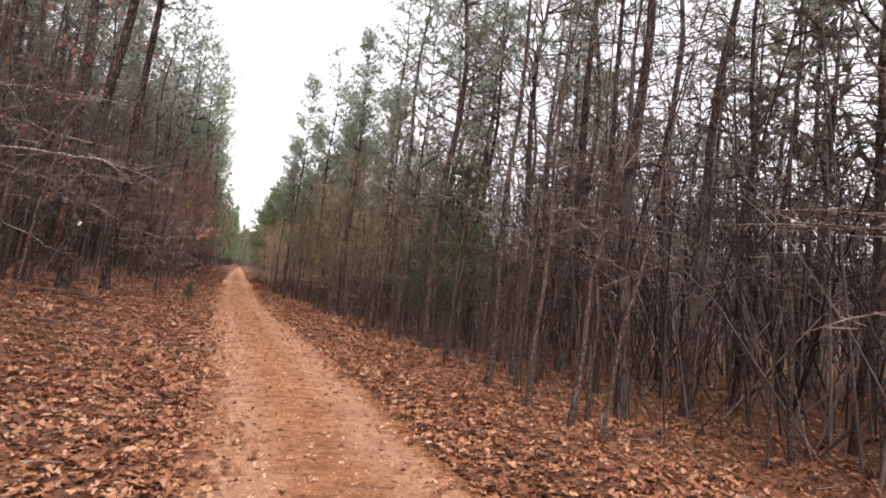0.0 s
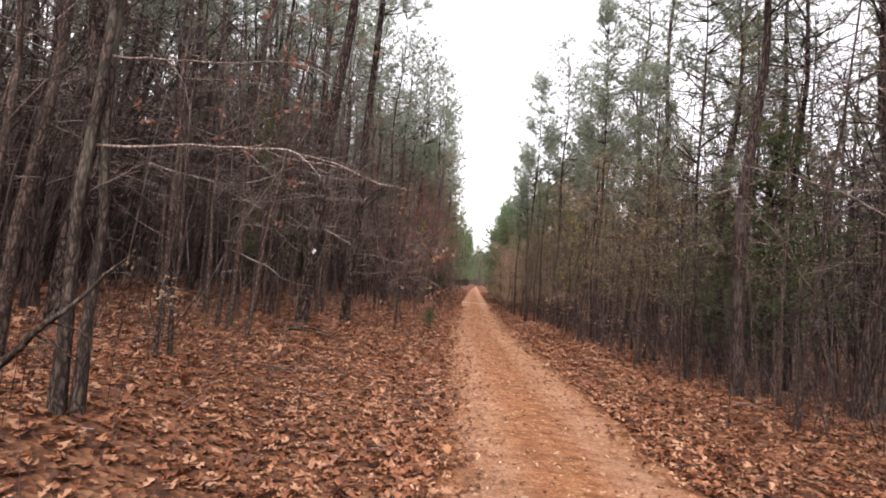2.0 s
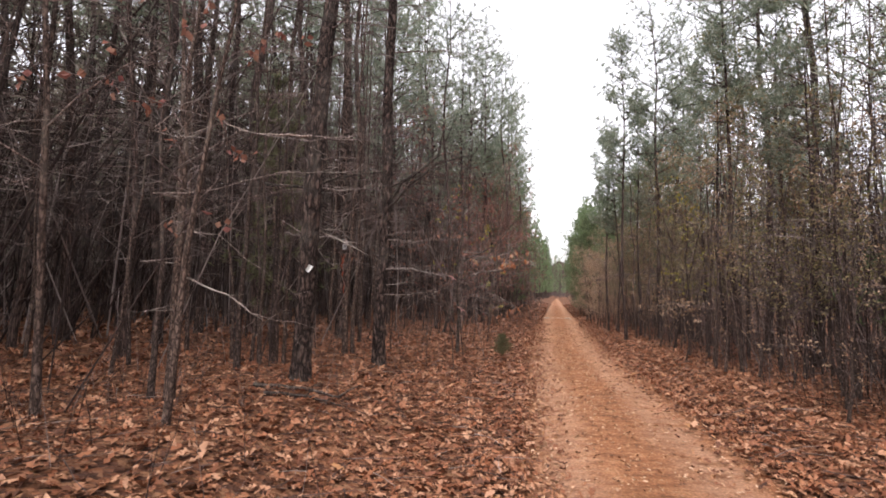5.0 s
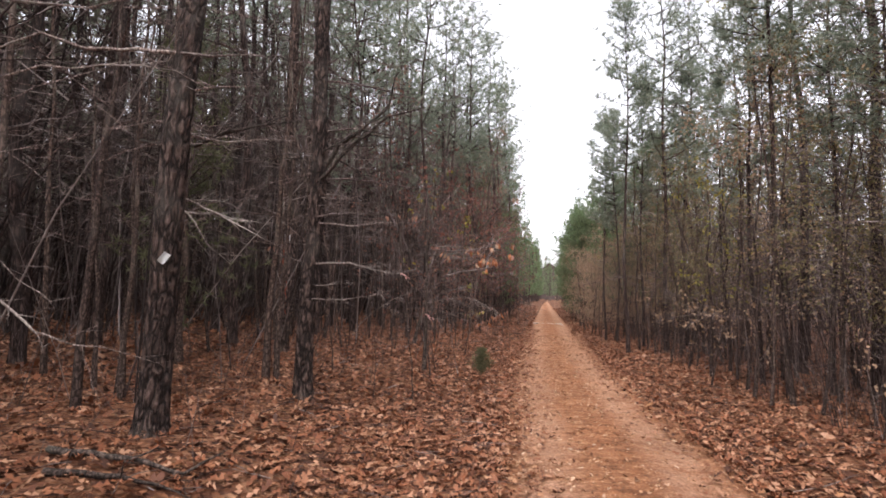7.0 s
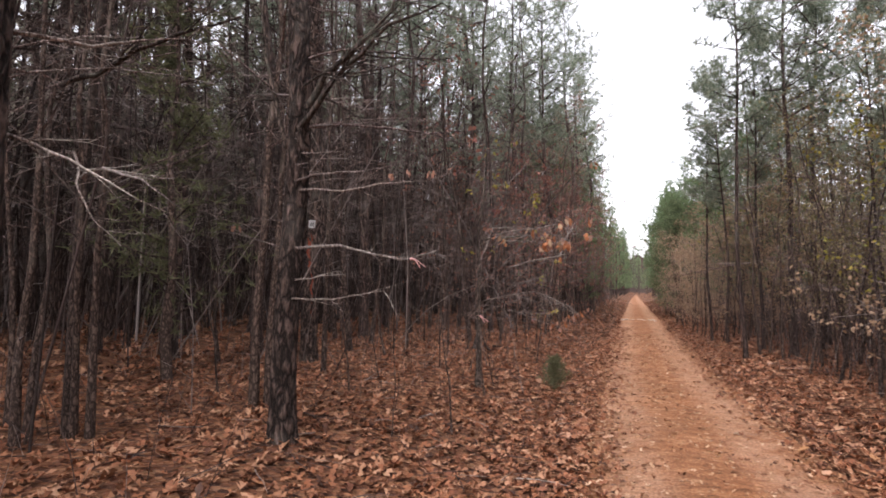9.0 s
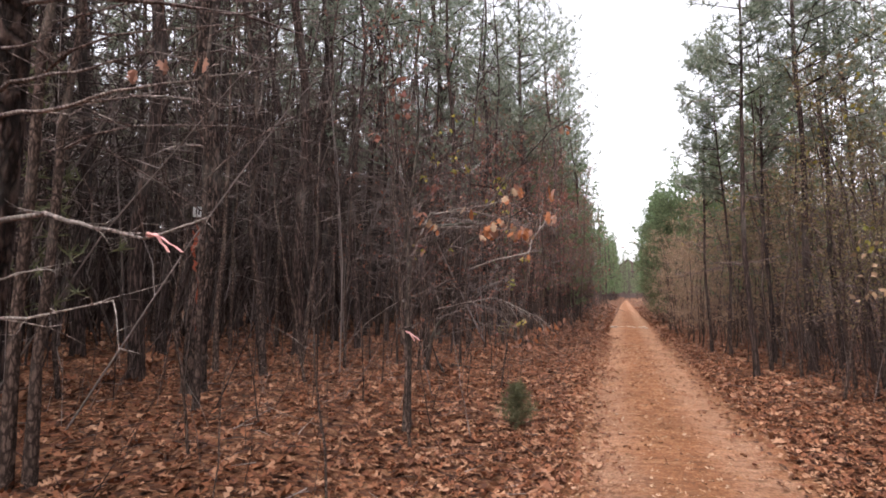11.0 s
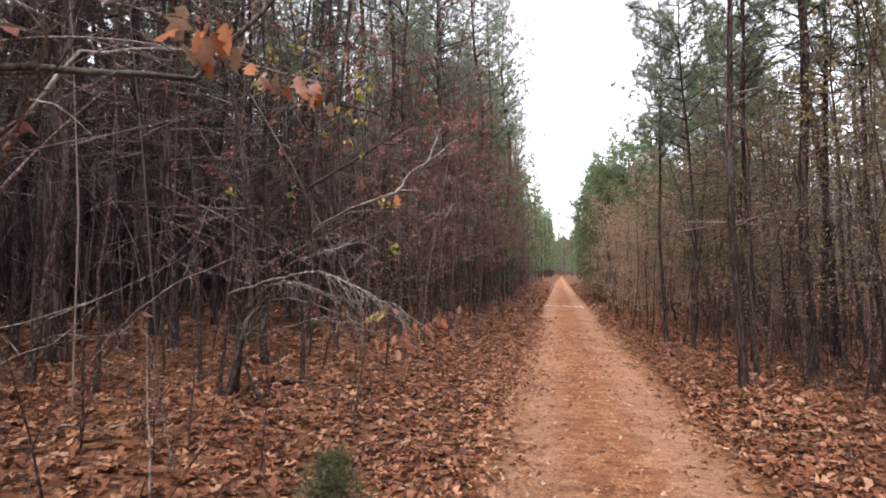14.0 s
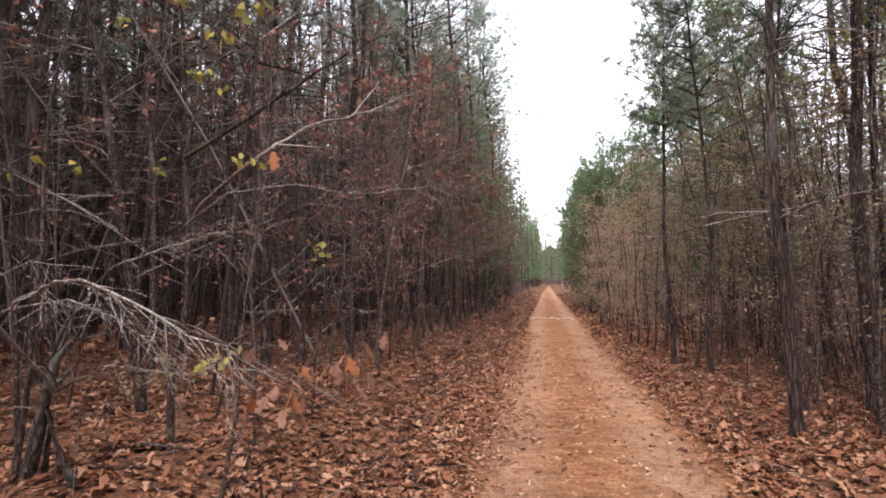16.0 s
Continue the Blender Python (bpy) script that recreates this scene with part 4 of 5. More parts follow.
# ---- markers on the trees ----
def card(name, at, w, h, facing, mat, label, category, bars=0, curl=0.2, group=""):
    """A thin sheet, slightly curled, that faces the given place."""
    root = new(name)
    root.matrix_basis = look(at, facing) @ pose(0, 0, 0, 0, 180, 35 if curl > 0.3 else 0)
    bm = bmesh.new()
    n = 6
    rows = []
    for j in range(n + 1):
        y = (j / n - 0.5) * h
        rows.append([bm.verts.new(((i / n - 0.5) * w, y, curl * w * ((i / n - 0.5) ** 2 * 2 + (j / n - 0.5) * (i / n - 0.3)))) for i in range(n + 1)])
    for j in range(n):
        for i in range(n):
            bm.faces.new((rows[j][i], rows[j][i + 1], rows[j + 1][i + 1], rows[j + 1][i]))
    bmesh.ops.solidify(bm, geom=bm.faces[:], thickness=0.002)
    me = bpy.data.meshes.new("sheet")
    bm.to_mesh(me)
    bm.free()
    me.materials.append(mat)
    part("sheet", me, mat, root)
    for k in range(bars):
        bm = bmesh.new()
        bmesh.ops.create_cube(bm, size=1)
        bmesh.ops.scale(bm, vec=(w * 0.16, h * 0.5, 0.003), verts=bm.verts)
        bmesh.ops.translate(bm, vec=((k - (bars - 1) / 2) * w * 0.3, 0, 0.006), verts=bm.verts)
        me = bpy.data.meshes.new("print_bar")
        bm.to_mesh(me)
        bm.free()
        me.materials.append(INK)
        part("print_bar", me, INK, root)
    return tagged(root, label, category, group)


card("paper_marker", (-3.055, 12.815, 1.8), 0.055, 0.09, (0.5, 9.5, 2.3), PAPER, "torn white paper marker on a pine trunk", "marker", 0, 0.5)
card("tree_tag", (-4.93, 18.66, 2.55), 0.1, 0.12, (-0.2, 15.0, 1.8), PAPER, "white tag with two dark marks on a pine", "tag", 2, 0.05)


def blaze():
    """Faded paint on the bark, in broken upright flakes."""
    r = random.Random(3)
    for z0, z1, turn, wide in ((2.02, 2.34, -1.12, 0.3), (1.86, 2.0, -1.0, 0.22), (1.42, 1.8, -0.72, 0.14), (1.1, 1.36, -0.66, 0.12), (2.2, 2.42, -0.82, 0.12)):
        m, n = Mesh(), 10
        for side in (-1, 1):
            for i in range(n + 1):
                f = i / n
                a = turn + side * wide * (0.25 + math.sin(math.pi * f) * 0.75) * r.uniform(0.35, 1.1) + 0.12 * math.sin(9 * f + z0)
                m.v.append(Vector((-5.05 + 0.124 * math.cos(a), 18.8 + 0.124 * math.sin(a), z0 + (z1 - z0) * f)))
        m.f = [(i, n + 1 + i, n + 2 + i, i + 1) for i in range(n)]
        ob = part("paint_blaze", m, RED_PAINT, painted, "faded red paint blaze")
        ob.matrix_parent_inverse = painted.matrix_basis.inverted()


blaze()


def ribbon(x, y, z, turn, size, label):
    root = new("marking_ribbon")
    root.matrix_basis = pose(x, y, z, 0, 0, turn) @ Matrix.Scale(size, 4)
    r = random.Random(6)
    m = Mesh()
    m.tube([(0.035 * math.cos(a), 0.035 * math.sin(a), 0.01 * math.sin(2 * a)) for a in np.linspace(0, 6.283, 13)], [0.012] * 13, 4)
    part("knot", m, PINK, root)
    for k in range(2):
        m = Mesh()
        pts = [Vector((0.03 + 0.05 * i * (1 if k else 0.5), -0.035 - 0.01 * k, -0.035 * i + 0.01 * (i % 2))) for i in range(5)]
        for p in pts:
            m.v += [p + Vector((-0.011, 0, 0)), p + Vector((0.011, 0.006, 0))]
        m.f = [(2 * i, 2 * i + 1, 2 * i + 3, 2 * i + 2) for i in range(4)]
        part("tail", m, PINK, root)
    return tagged(root, label, "ribbon", "pink marking ribbons")


ribbon(-2.25, 18.49, 1.2, 0, 0.6, "pink marking ribbon tied round a sapling")
ribbon(-1.72, 14.86, 1.76, 40, 0.42, "pink marking ribbon hanging from a bare branch")


# ---- the rest of the plantation ----
rnd = random.Random(5)


def free(x, y, gap):
    return all((x - a) ** 2 + (y - b) ** 2 > gap * gap for a, b in taken)


def sow(kinds, count, xs, ys, gap, sizes=(0.85, 1.15), tilt=2.0):
    made = tries = 0
    while made < count and tries < count * 12:
        tries += 1
        x, y = rnd.uniform(*xs), rnd.uniform(*ys)
        x += centre(y)
        if free(x, y, gap):
            taken.append((x, y))
            plant(rnd.choice(kinds), x, y, rnd.uniform(0, 360), rnd.uniform(*sizes), (rnd.uniform(-tilt, tilt), rnd.uniform(-tilt, tilt) - math.copysign(1.1 * tilt, x)))
            made += 1


sow(edge_pines, 14, (-5.4, -3.8), (27, 60), 1.2, (0.9, 1.15))
sow(edge_pines, 10, (-4.0, -3.0), (30, 60), 0.9, (0.85, 1.1))
sow(green_pines, 7, (-4.2, -3.2), (33, 60), 0.9, (0.95, 1.25))
sow(edge_pines, 9, (4.6, 7.0), (27, 60), 1.2, (0.68, 0.85))
sow(slender, 6, (2.9, 4.4), (12, 27), 0.9, (0.8, 1.0))
sow(edge_pines, 5, (4.0, 6.0), (2, 14), 1.2)
sow(deep_pines, 45, (-17, -7.0), (2, 30), 1.1)
sow([deep_pines[1], deep_pines[3]], 20, (-13, -5.8), (14, 36), 1.0, (1.05, 1.25))
sow(deep_pines, 40, (-17, -4.4), (28, 60), 1.1)
sow(deep_pines, 12, (-7.2, -4.6), (13, 29), 1.3)
sow(deep_pines, 24, (5.0, 16), (0, 20), 1.2)
sow(deep_pines, 13, (7.5, 17), (20, 60), 1.4)
sow(slender, 14, (3.8, 7.5), (18, 60), 0.9, (0.7, 1.0))
# Pines behind the start, mostly out of view, added to shade the near ground.
sow(deep_pines, 12, (-13, -3.6), (-14, 4), 1.4)
sow(deep_pines, 12, (3.6, 13), (-14, 4), 1.4)
sow(bare, 36, (-11, -4.2), (3, 40), 0.5, tilt=5)
sow([bare[0], bare[3], bare[5]], 50, (-12, -4.2), (4, 36), 0.5, (1.25, 1.6), 4)
sow(bare, 40, (-5, -2.4), (21, 60), 0.4, (0.6, 1.05), 6)
sow(oaks, 34, (-5.4, -2.8), (23, 60), 0.6, (0.7, 1.05), 5)
sow(bare, 74, (2.6, 8), (3, 40), 0.35, tilt=5)
sow(bare, 50, (1.9, 4.5), (24, 60), 0.4, (0.5, 0.9), 6)
sow(bare, 16, (2.1, 4.2), (5, 24), 0.35, (0.45, 1.0), 8)
sow([bare[1], bare[2], bare[4]], 16, (-3.6, -2.1), (15.6, 25), 0.3, (0.3, 0.6), 8)
sow(russet, 30, (-4.6, -2.2), (26, 60), 0.5, (0.7, 1.1), 5)
sow(straw, 46, (1.6, 4.2), (25, 52), 0.5, (0.7, 1.1), 5)
sow(olive, 40, (2.3, 6.0), (11, 44), 0.5, (0.75, 1.2), 5)
sow(olive + [straw[0]], 18, (2.3, 4.0), (13, 30), 0.4, (0.7, 1.1), 5)
sow(straw, 20, (1.45, 2.3), (28, 52), 0.4, (0.5, 0.9), 5)
sow(straw, 26, (2.6, 6.5), (24, 50), 0.5, (0.9, 1.3), 5)
sow(russet, 12, (-3.6, -2.3), (28, 46), 0.4, (0.9, 1.2), 5)
# Extra pines right of the start, added to darken the leaves there with shade.
sow(deep_pines, 7, (5.4, 12), (-4, 9), 1.0)
sow(edge_pines, 12, (-7.5, -3.4), (24, 46), 0.7, (0.95, 1.2))
sow(yellow, 6, (2.4, 4.5), (20, 40), 0.5, (0.7, 1.1), 5)


# ---- far woods and brush, past counting ----
def far_woods():
    r, tm, cm = random.Random(8), Mesh(), Mesh()
    for _ in range(1150):
        x = r.choice((-1, -1, -1, 1)) * (13 + 42 * r.random() ** 1.2)
        y = r.uniform(-14, 120)
        z, h = ground_z(x, y), r.uniform(11, 15.5)
        bx, by = r.uniform(-0.6, 0.6), r.uniform(-0.6, 0.6)
        tm.tube([(x, y, z - 0.1), (x + bx, y + by, z + h * 0.5), (x + bx * 1.5, y + by, z + h)], [0.11, 0.08, 0.015], 4, False)
        for _ in range(52):
            f = 0.3 + 0.66 * r.random() ** 0.8
            sp = 0.5 + 1.9 * (1 - f)
            p = Vector((x + bx * 1.3 + r.uniform(-sp, sp), y + by + r.uniform(-sp, sp), z + h * f))
            tuft(cm, r, p, 0.62, 5, 0.085)
    a = tagged(new("distant_trunks", tm.done("distant_trunks", PINE_BARK)), "countless dark pine trunks deeper in the forest", "woods", kind="stuff")
    b = tagged(new("distant_crowns", cm.done("distant_crowns", DULL, False)), "green needle crowns of the deeper pine forest", "woods", kind="stuff")
    return a, b


def far_rows():
    """The two rows of pines along the track's far end, too small to tell apart."""
    r, tm, cm = random.Random(18), Mesh(), Mesh()
    for _ in range(150):
        y = r.uniform(58, 185)
        side = r.choice((-1, 1))
        x = centre(60) + side * r.uniform(2.3, 5.0) if y < 160 else r.uniform(-5, 5)
        h = r.uniform(9.5, 13.5)
        tm.tube([(x, y, ground_z(x, y) - 0.1), (x + 0.1, y, h * 0.5), (x, y + 0.1, h)], [0.1, 0.07, 0.015], 5, False)
        for _ in range(75):
            f = 0.16 + 0.83 * r.random()
            sp = 0.25 + 1.5 * (1 - f)
            tuft(cm, r, Vector((x + r.uniform(-sp, sp), y + r.uniform(-sp, sp), h * f)), 0.42, 6, 0.05)
    tagged(new("far_row_trunks", tm.done("far_row_trunks", PINE_BARK)), "dark trunks of distant pines along the track", "woods", kind="stuff")
    tagged(new("far_row_crowns", cm.done("far_row_crowns", FRESH, False)), "green crowns of distant pines along the track", "woods", kind="stuff")


def stick(m, r, x, y, h, w, twigs, fine, span=1.0, thick=0.009, ks=(1, 2, 2, 3)):
    yaw = r.gauss(0.0 if x < 0 else math.pi, 1.3)
    p = limb(r, (x, y, ground_z(x, y) - 0.05), yaw, 1.42 + r.uniform(-0.4, 0.12), h, r.uniform(-0.35, 0.2), 3)
    if h > 1.2 and abs(p[3].x - centre(p[3].y)) < 2.3:
        return
    m.tube(p, [w, w * 0.8, w * 0.5, w * 0.15], 3, False)
    for _ in range(twigs):
        k = r.choice(ks)
        q = limb(r, p[k].lerp(p[k - 1], r.random()), r.uniform(0, 6.283), r.uniform(-0.1, 0.9), span * min(h * r.uniform(0.08, 0.28), r.uniform(0.5, 1.1)), r.uniform(-0.9, 0.5), 2)
        if fine:
            m.tube(q, [w * 0.45, w * 0.3, w * 0.1], 3, False)
        else:
            m.twig(q, (q[2] - q[0]).cross(rvec(r)).normalized(), min(w * 0.5, thick))


def brush():
    r, near, deep, low = random.Random(9), Mesh(), Mesh(), Mesh()
    for _ in range(1500):
        side, y = r.choice((-1, 1, 1, 1)), r.uniform(1, 50)
        x = centre(y) + side * (3.4 + 9 * r.random() + (0.9 if side < 0 else 0.5 * (1 - smooth(10, 20, y))))
        if side > 0 and y < 13 and r.random() < 0.65:
            continue
        h = r.uniform(1.5, 6.5)
        stick(near, r, x, y, h, 0.003 + 0.0017 * h, 7 if abs(x) < 6 else 9, abs(x) < 6)
    for _ in range(3900):
        side, y = r.choice((-1, 1)), r.uniform(-5, 95)
        x = centre(y) + side * ((13 if side < 0 else 9) + 30 * r.random())
        h = r.uniform(3, 10)
        stick(deep, r, x, y, h, 0.008 + 0.0035 * h, 9, False)
    for _ in range(3000):
        side, y = r.choice((-1, -1, 1)), 5 + 75 * r.random() ** 1.1
        gap = 1.05 + 1.2 * (1 - smooth(15, 26, y))
        x = centre(y) + side * (gap + (2.4 + 2.5 * (1 - smooth(20, 30, y))) * r.random() ** 0.7)
        h = r.uniform(0.25, 1.0) * (1 + 1.2 * smooth(26, 42, y))
        stick(low, r, x, y, h, 0.002 + 0.002 * h, 5, False)
    for _ in range(1500):
        y = r.uniform(9, 34)
        x = centre(y) + 2.5 + 4.5 * r.random() ** 1.2 + 0.7 * (1 - smooth(8, 16, y))
        stick(low, r, x, y, r.uniform(0.4, 2.0), 0.004, 7, False)
    tall = Mesh()
    for _ in range(2700):
        side = r.choice((-1, -1, 1))
        y = r.uniform(-2, 55) if side < 0 else r.uniform(-6, 26)
        x = centre(y) + side * ((8.2 if side < 0 else 6.0) + 15 * r.random() ** 1.1)
        h = r.uniform(5, 11)
        stick(tall, r, x, y, h, 0.007 + 0.0018 * h, 34, False, 1.3, 0.012, (2, 2, 3, 3))
    for _ in range(50):
        y = r.uniform(23, 50)
        h = r.uniform(6, 11)
        stick(tall, r, r.uniform(-9, -3.3), y, h, 0.007 + 0.0018 * h, 34, False, 1.3, 0.013, (2, 2, 3, 3))
    tagged(new("tall_brush", tall.done("tall_brush", BROOM)), "slim tall leafless stems among the pines", "brush", kind="stuff")
    tagged(new("brush", near.done("brush", BROOM)), "tangle of thin leafless brush between the pines", "brush", kind="stuff")
    tagged(new("deep_brush", deep.done("deep_brush", BROOM)), "dense brown brush deeper in the forest", "brush", kind="stuff")
    tagged(new("low_brush", low.done("low_brush", BROOM)), "low dry stems along the track's verges", "brush", kind="stuff")


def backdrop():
    """Plain sheet all round past fifty metres; dark colour stands for shaded forest depth."""
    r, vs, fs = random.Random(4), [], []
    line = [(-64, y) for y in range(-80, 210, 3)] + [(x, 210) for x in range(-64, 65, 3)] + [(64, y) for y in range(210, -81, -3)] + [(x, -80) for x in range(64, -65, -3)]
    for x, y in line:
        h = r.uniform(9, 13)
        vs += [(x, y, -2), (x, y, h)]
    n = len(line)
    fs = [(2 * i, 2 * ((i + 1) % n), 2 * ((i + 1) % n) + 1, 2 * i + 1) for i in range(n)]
    m, nt, b = material("shaded_distance", 1.0)
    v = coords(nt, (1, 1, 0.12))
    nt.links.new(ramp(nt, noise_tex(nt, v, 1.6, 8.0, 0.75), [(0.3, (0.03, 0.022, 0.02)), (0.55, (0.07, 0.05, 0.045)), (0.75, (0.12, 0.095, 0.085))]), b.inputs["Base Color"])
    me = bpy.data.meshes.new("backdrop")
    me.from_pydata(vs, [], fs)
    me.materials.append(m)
    return tagged(new("backdrop", me), "plain sheet coloured dark like shaded far forest, closing the view", "forest", kind="structure")


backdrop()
far_woods()
far_rows()
brush()


# ---- fallen leaves ----
def leaf_bed(name, count, place, size, seed, label, mat=None):
    """Curled lobed leaves strewn over the ground, in one mesh."""
    g = np.random.default_rng(seed)
    shape = np.array([(0, -0.5, 0.0), (0.4, -0.16, 0.2), (0.1, 0.02, 0.02), (0.36, 0.3, 0.18), (0, 0.62, 0.1), (-0.32, 0.34, 0.16), (-0.09, 0.0, 0.02), (-0.42, -0.1, 0.2)])
    tris = [(0, 1, 2), (0, 2, 6), (0, 6, 7), (2, 3, 4), (2, 4, 6), (6, 4, 5)]
    xy = place(g, count)
    n = len(xy)
    yaw, tx, ty = g.uniform(0, 6.283, n), np.clip(g.normal(0, 0.27, n), -0.8, 0.8), np.clip(g.normal(0, 0.27, n), -0.8, 0.8)
    s = size * g.uniform(0.55, 1.25, n)
    curl = g.uniform(-0.9, 2.2, n)
    v = np.repeat(shape[None], n, 0)
    v[:, :, 2] *= curl[:, None]
    v[:, :, 0] *= g.uniform(0.65, 1.1, n)[:, None]
    v *= s[:, None, None]
    v[:, :, 2] += v[:, :, 0] * np.tan(tx)[:, None] + v[:, :, 1] * np.tan(ty)[:, None]
    c, si = np.cos(yaw)[:, None], np.sin(yaw)[:, None]
    X, Y = v[:, :, 0] * c - v[:, :, 1] * si, v[:, :, 0] * si + v[:, :, 1] * c
    zs = np.array([max(ground_z(a, b), -1) for a, b in xy]) + 0.012 + 0.02 * g.random(n)
    P = np.stack([X + xy[:, :1], Y + xy[:, 1:], v[:, :, 2] + zs[:, None]], 2).reshape(-1, 3)
    F = (np.array(tris)[None] + 8 * np.arange(n)[:, None, None]).reshape(-1, 3)
    me = bpy.data.meshes.new(name)
    me.vertices.add(len(P))
    me.vertices.foreach_set("co", P.ravel())
    me.loops.add(F.size)
    me.loops.foreach_set("vertex_index", F.ravel().astype(np.int32))
    me.polygons.add(len(F))
    me.polygons.foreach_set("loop_start", np.arange(0, F.size, 3, dtype=np.int32))
    me.update(calc_edges=True)
    me.materials.append(mat or LITTER)
    return tagged(new(name, me), label, "leaves", kind="stuff")


def strewn(g, n):
    y = 1.0 + 36 * g.random(n)
    side = np.where(g.random(n) < 0.52, -1.0, 1.0)
    d = 0.94 + 6.0 * g.random(n) ** 1.45 + 0.1 * g.random(n)
    return np.array([(centre(b) + s * (e + (0.1 if s > 0 else 0.03)), b) for b, s, e in zip(y, side, d)])


def strewn_deep(g, n):
    y = 3 + 42 * g.random(n)
    side = np.where(g.random(n) < 0.75, -1.0, 1.0)
    d = 6.3 + 13.0 * g.random(n) ** 1.2
    return np.array([(centre(b) + s * e, b) for b, s, e in zip(y, side, d)])


def strewn_far(g, n):
    y = 34 + 46 * g.random(n) ** 1.2
    side = np.where(g.random(n) < 0.5, -1.0, 1.0)
    d = 0.88 + 6.0 * g.random(n) ** 1.2
    return np.array([(centre(b) + s * e, b) for b, s, e in zip(y, side, d)])


def on_verge(g, n):
    y = 1.2 + 34 * g.random(n)
    side = np.where(g.random(n) < 0.6, -1.0, 1.0)
    d = np.where(side > 0, 1.1, 1.02) - np.abs(g.normal(0, 0.24, n))
    return np.array([(centre(b) + s * e, b) for b, s, e in zip(y, side, d)])


def on_track(g, n):
    y = 1.5 + 30 * g.random(n)
    return np.array([(centre(b) + a * 0.8, b) for b, a in zip(y, np.clip(g.normal(0, 0.5, n), -1, 1))])


def twig_litter():
    """Thin dead twigs lying over the leaves."""
    r, m = random.Random(21), Mesh()
    for _ in range(2200):
        y = r.uniform(2, 36)
        x = centre(y) + r.choice((-1, -1, 1)) * (1.15 + 5.5 * r.random() ** 1.3)
        line = limb(r, (x, y, ground_z(x, y) + r.uniform(0.03, 0.07)), r.uniform(0, 6.283), r.uniform(-0.05, 0.25), r.uniform(0.12, 0.6), -0.15, 3)
        w = r.uniform(0.002, 0.006)
        m.tube(line, [w, w * 0.8, w * 0.6, w * 0.3], 3, False)
    tagged(new("fallen_twigs", m.done("fallen_twigs", BROOM)), "thin dead twigs scattered over the leaf litter", "twigs", kind="stuff")


twig_litter()
litter = leaf_bed("leaf_litter", 100000, strewn, 0.078, 3, "thick bed of dry brown oak leaves beside the track")
leaf_bed("deep_leaves", 21000, strewn_deep, 0.15, 9, "dry brown leaves covering the ground under the pines")
leaf_bed("far_leaves", 10000, strewn_far, 0.15, 8, "dry brown leaves covering the farther verges")
leaf_bed("stray_leaves", 8500, on_track, 0.04, 4, "small dry leaf scraps trodden into the dirt track", SCRAPS)
leaf_bed("verge_leaves", 6200, on_verge, 0.06, 6, "thinning dry leaves along the track's edges")
leaf_bed("verge_scraps", 3200, on_verge, 0.045, 7, "pale leaf scraps along the track's edges", SCRAPS)



# ---- single leaves and clods near the walk ----
def leaf_mesh(seed):
    r = random.Random(seed)
    half = [(0.05, 0.0), (0.2, 0.14), (0.14, 0.27), (0.4, 0.42), (0.2, 0.55), (0.3, 0.8), (0.1, 0.86)]
    m = Mesh()
    mid = [Vector((0, t, -0.03 * math.sin(3 * t))) for t in (0.0, 0.28, 0.56, 0.82, 1.0)]
    right = [Vector((x * r.uniform(0.8, 1.2), y, 0.25 * x * r.uniform(0.2, 1.4))) for x, y in half]
    left = [Vector((-x * r.uniform(0.8, 1.2), y, 0.25 * x * r.uniform(0.2, 1.4))) for x, y in half]
    m.v = mid + right + left
    for base, flip in ((5, False), (12, True)):
        fan = [(0, base, base + 1), (0, base + 1, 1), (1, base + 1, base + 2), (1, base + 2, base + 3), (1, base + 3, 2), (2, base + 3, base + 4), (2, base + 4, base + 5), (2, base + 5, 3), (3, base + 5, base + 6), (3, base + 6, 4)]
        m.f += [tuple(reversed(f)) for f in fan] if flip else fan
    me = m.done("leaf", LITTER_ONE, True)
    return me


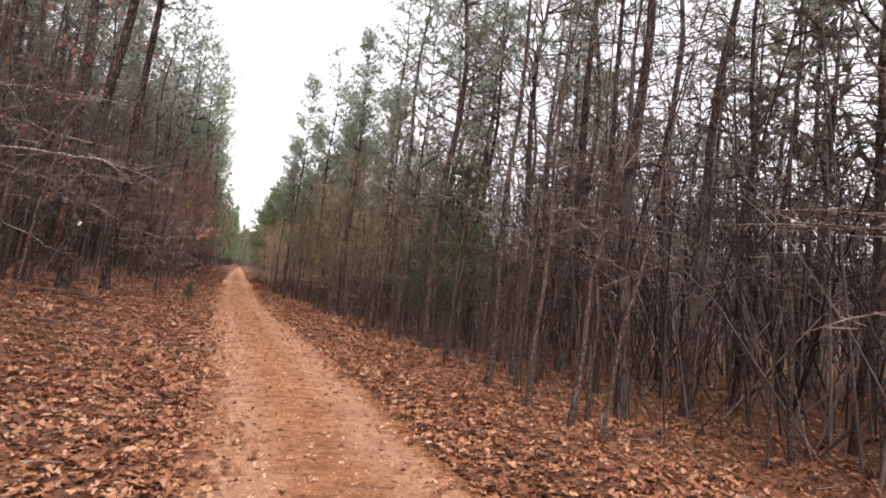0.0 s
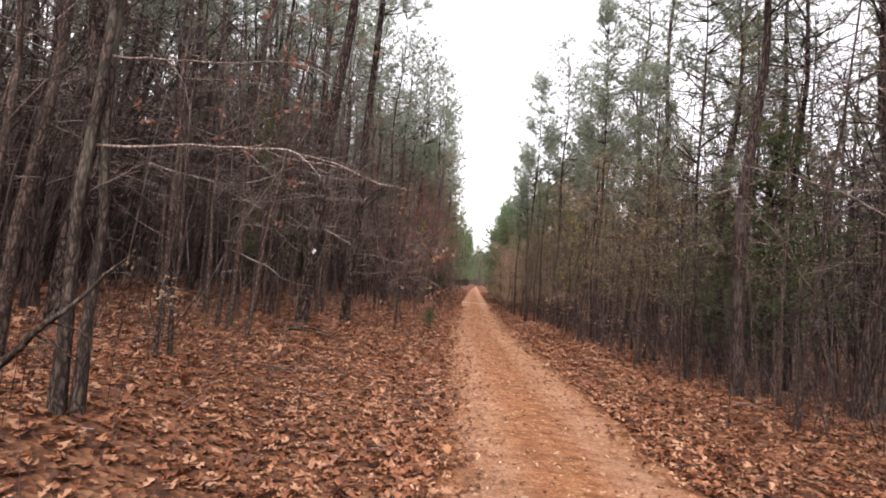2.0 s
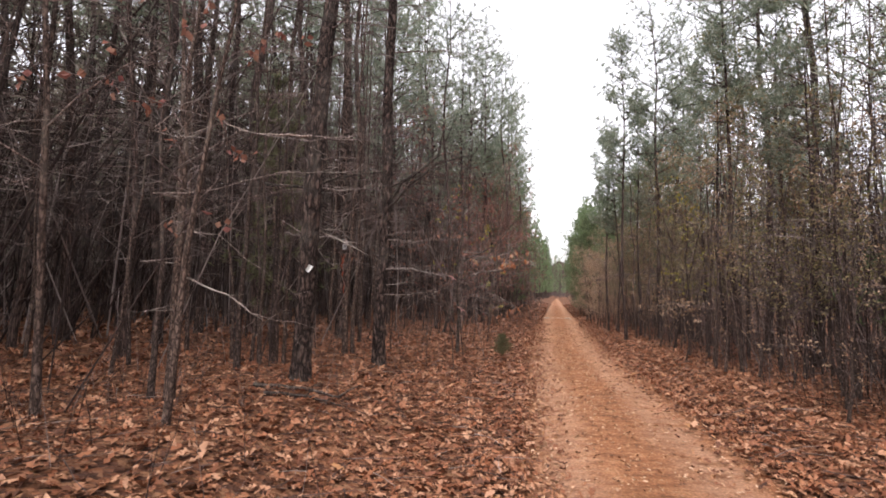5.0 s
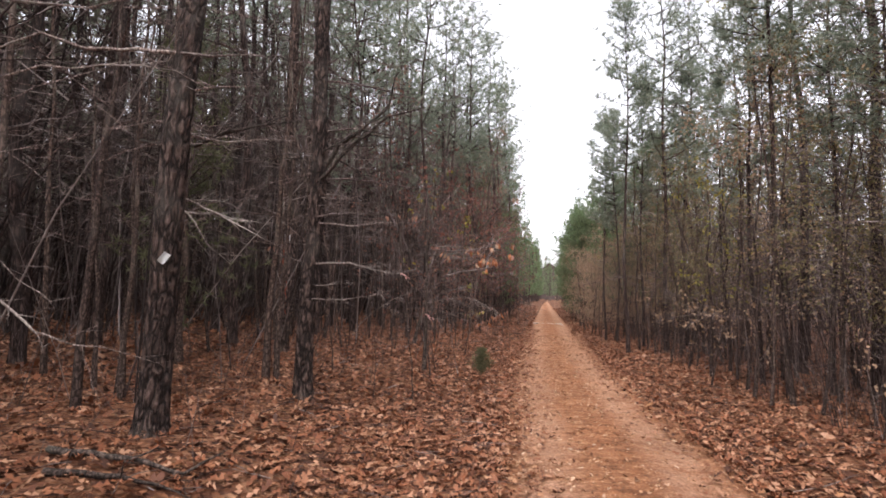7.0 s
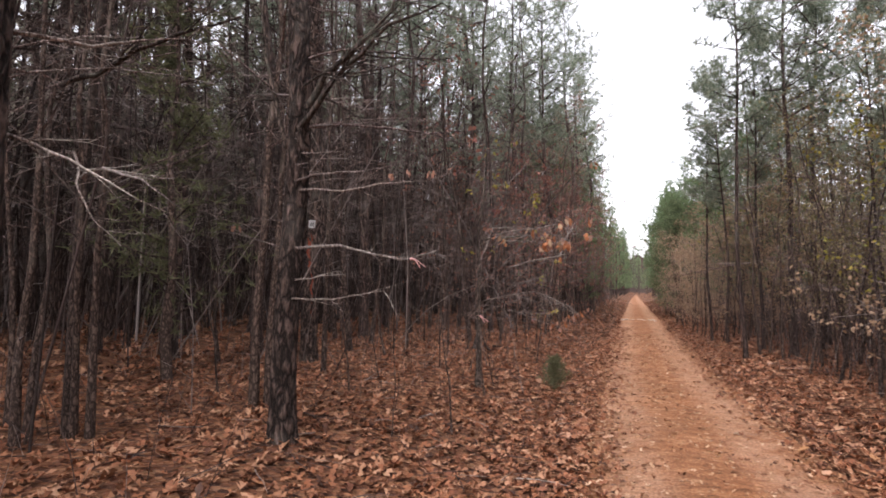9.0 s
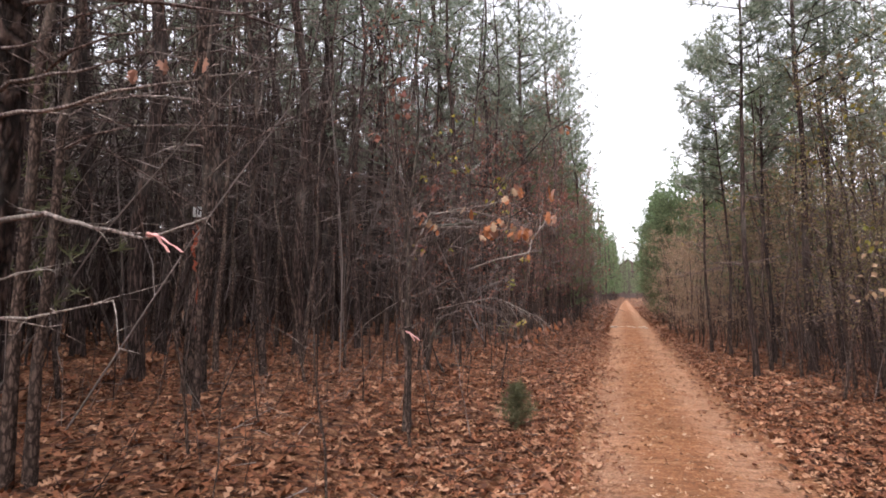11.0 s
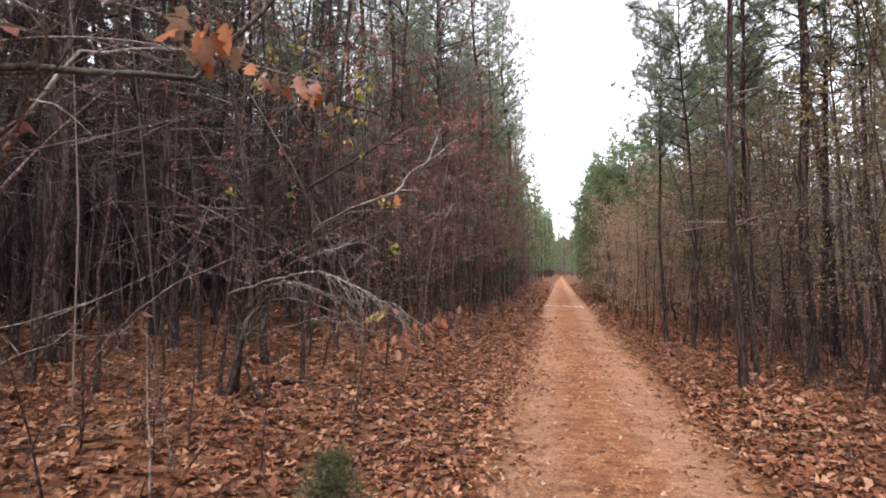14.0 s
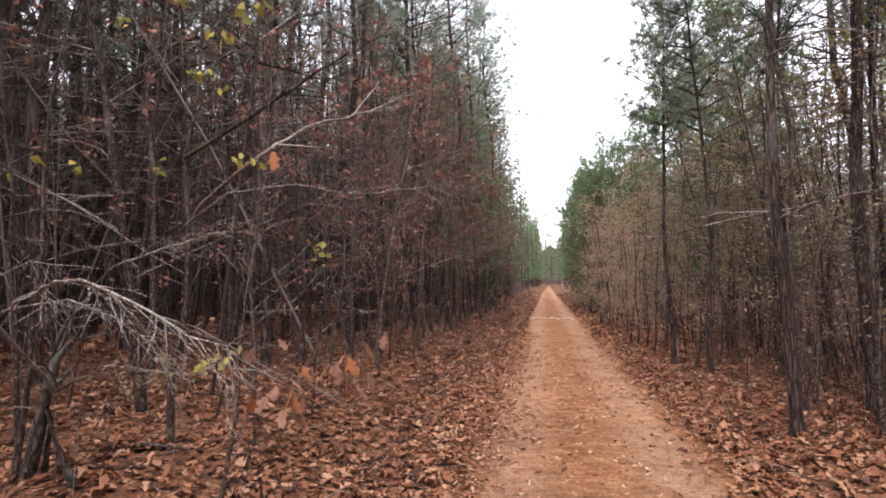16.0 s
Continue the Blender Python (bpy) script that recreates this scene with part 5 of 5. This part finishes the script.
def single_leaves(parent):
    r, meshes = random.Random(12), [leaf_mesh(k) for k in range(6)]
    for _ in range(290):
        y = r.uniform(3, 26)
        side = r.choice((-1, -1, 1))
        x = centre(y) + side * r.uniform(0.7, 2.4)
        ob = new("leaf", r.choice(meshes))
        ob.matrix_basis = pose(x, y, ground_z(x, y) + 0.035, r.uniform(-28, 28), r.uniform(-28, 28), r.uniform(0, 360)) @ Matrix.Scale(r.uniform(0.08, 0.125), 4)
        ob.parent = parent


def clods():
    r = random.Random(14)
    for k in range(18):
        y = r.uniform(4, 27)
        x = centre(y) + r.uniform(-0.65, 0.65)
        bm = bmesh.new()
        bmesh.ops.create_icosphere(bm, subdivisions=2, radius=r.uniform(0.012, 0.032))
        for v in bm.verts:
            v.co *= 1 + 0.5 * noise.noise(v.co * 45 + Vector((k, 0, 0)))
            v.co.z *= 0.6
        me = bpy.data.meshes.new("clod")
        bm.to_mesh(me)
        bm.free()
        me.materials.append(STONE)
        ob = new("clod", me)
        ob.matrix_basis = pose(x, y, 0.016, 0, 0, r.uniform(0, 360))
        tagged(ob, "small brown clod of dirt on the track", "clod", "clods on the track")


def pale_stones():
    r = random.Random(15)
    for k in range(10):
        y = 40.6 + r.uniform(-0.5, 0.5)
        x = centre(y) - 0.75 + 0.16 * k + r.uniform(-0.05, 0.05)
        bm = bmesh.new()
        bmesh.ops.create_icosphere(bm, subdivisions=2, radius=r.uniform(0.06, 0.12))
        for v in bm.verts:
            v.co *= 1 + 0.45 * noise.noise(v.co * 9 + Vector((k, 3, 0)))
            v.co.z *= 0.4
        me = bpy.data.meshes.new("stone")
        bm.to_mesh(me)
        bm.free()
        me.materials.append(PALE_STONE)
        ob = new("stone", me)
        ob.matrix_basis = pose(x, y, 0.01, 0, 0, r.uniform(0, 360))
        tagged(ob, "flat pale stone bedded in the dirt track", "stone", "pale stones across the track")


pale_stones()
single_leaves(litter)
clods()

# kinds that found no place are taken away again
for o in edge_pines + deep_pines + green_pines + skirted + oaks + slender + bare + russet + straw + olive + yellow:
    if KINDS[o.name] is False:
        for c in list(o.children_recursive) + [o]:
            bpy.data.objects.remove(c)
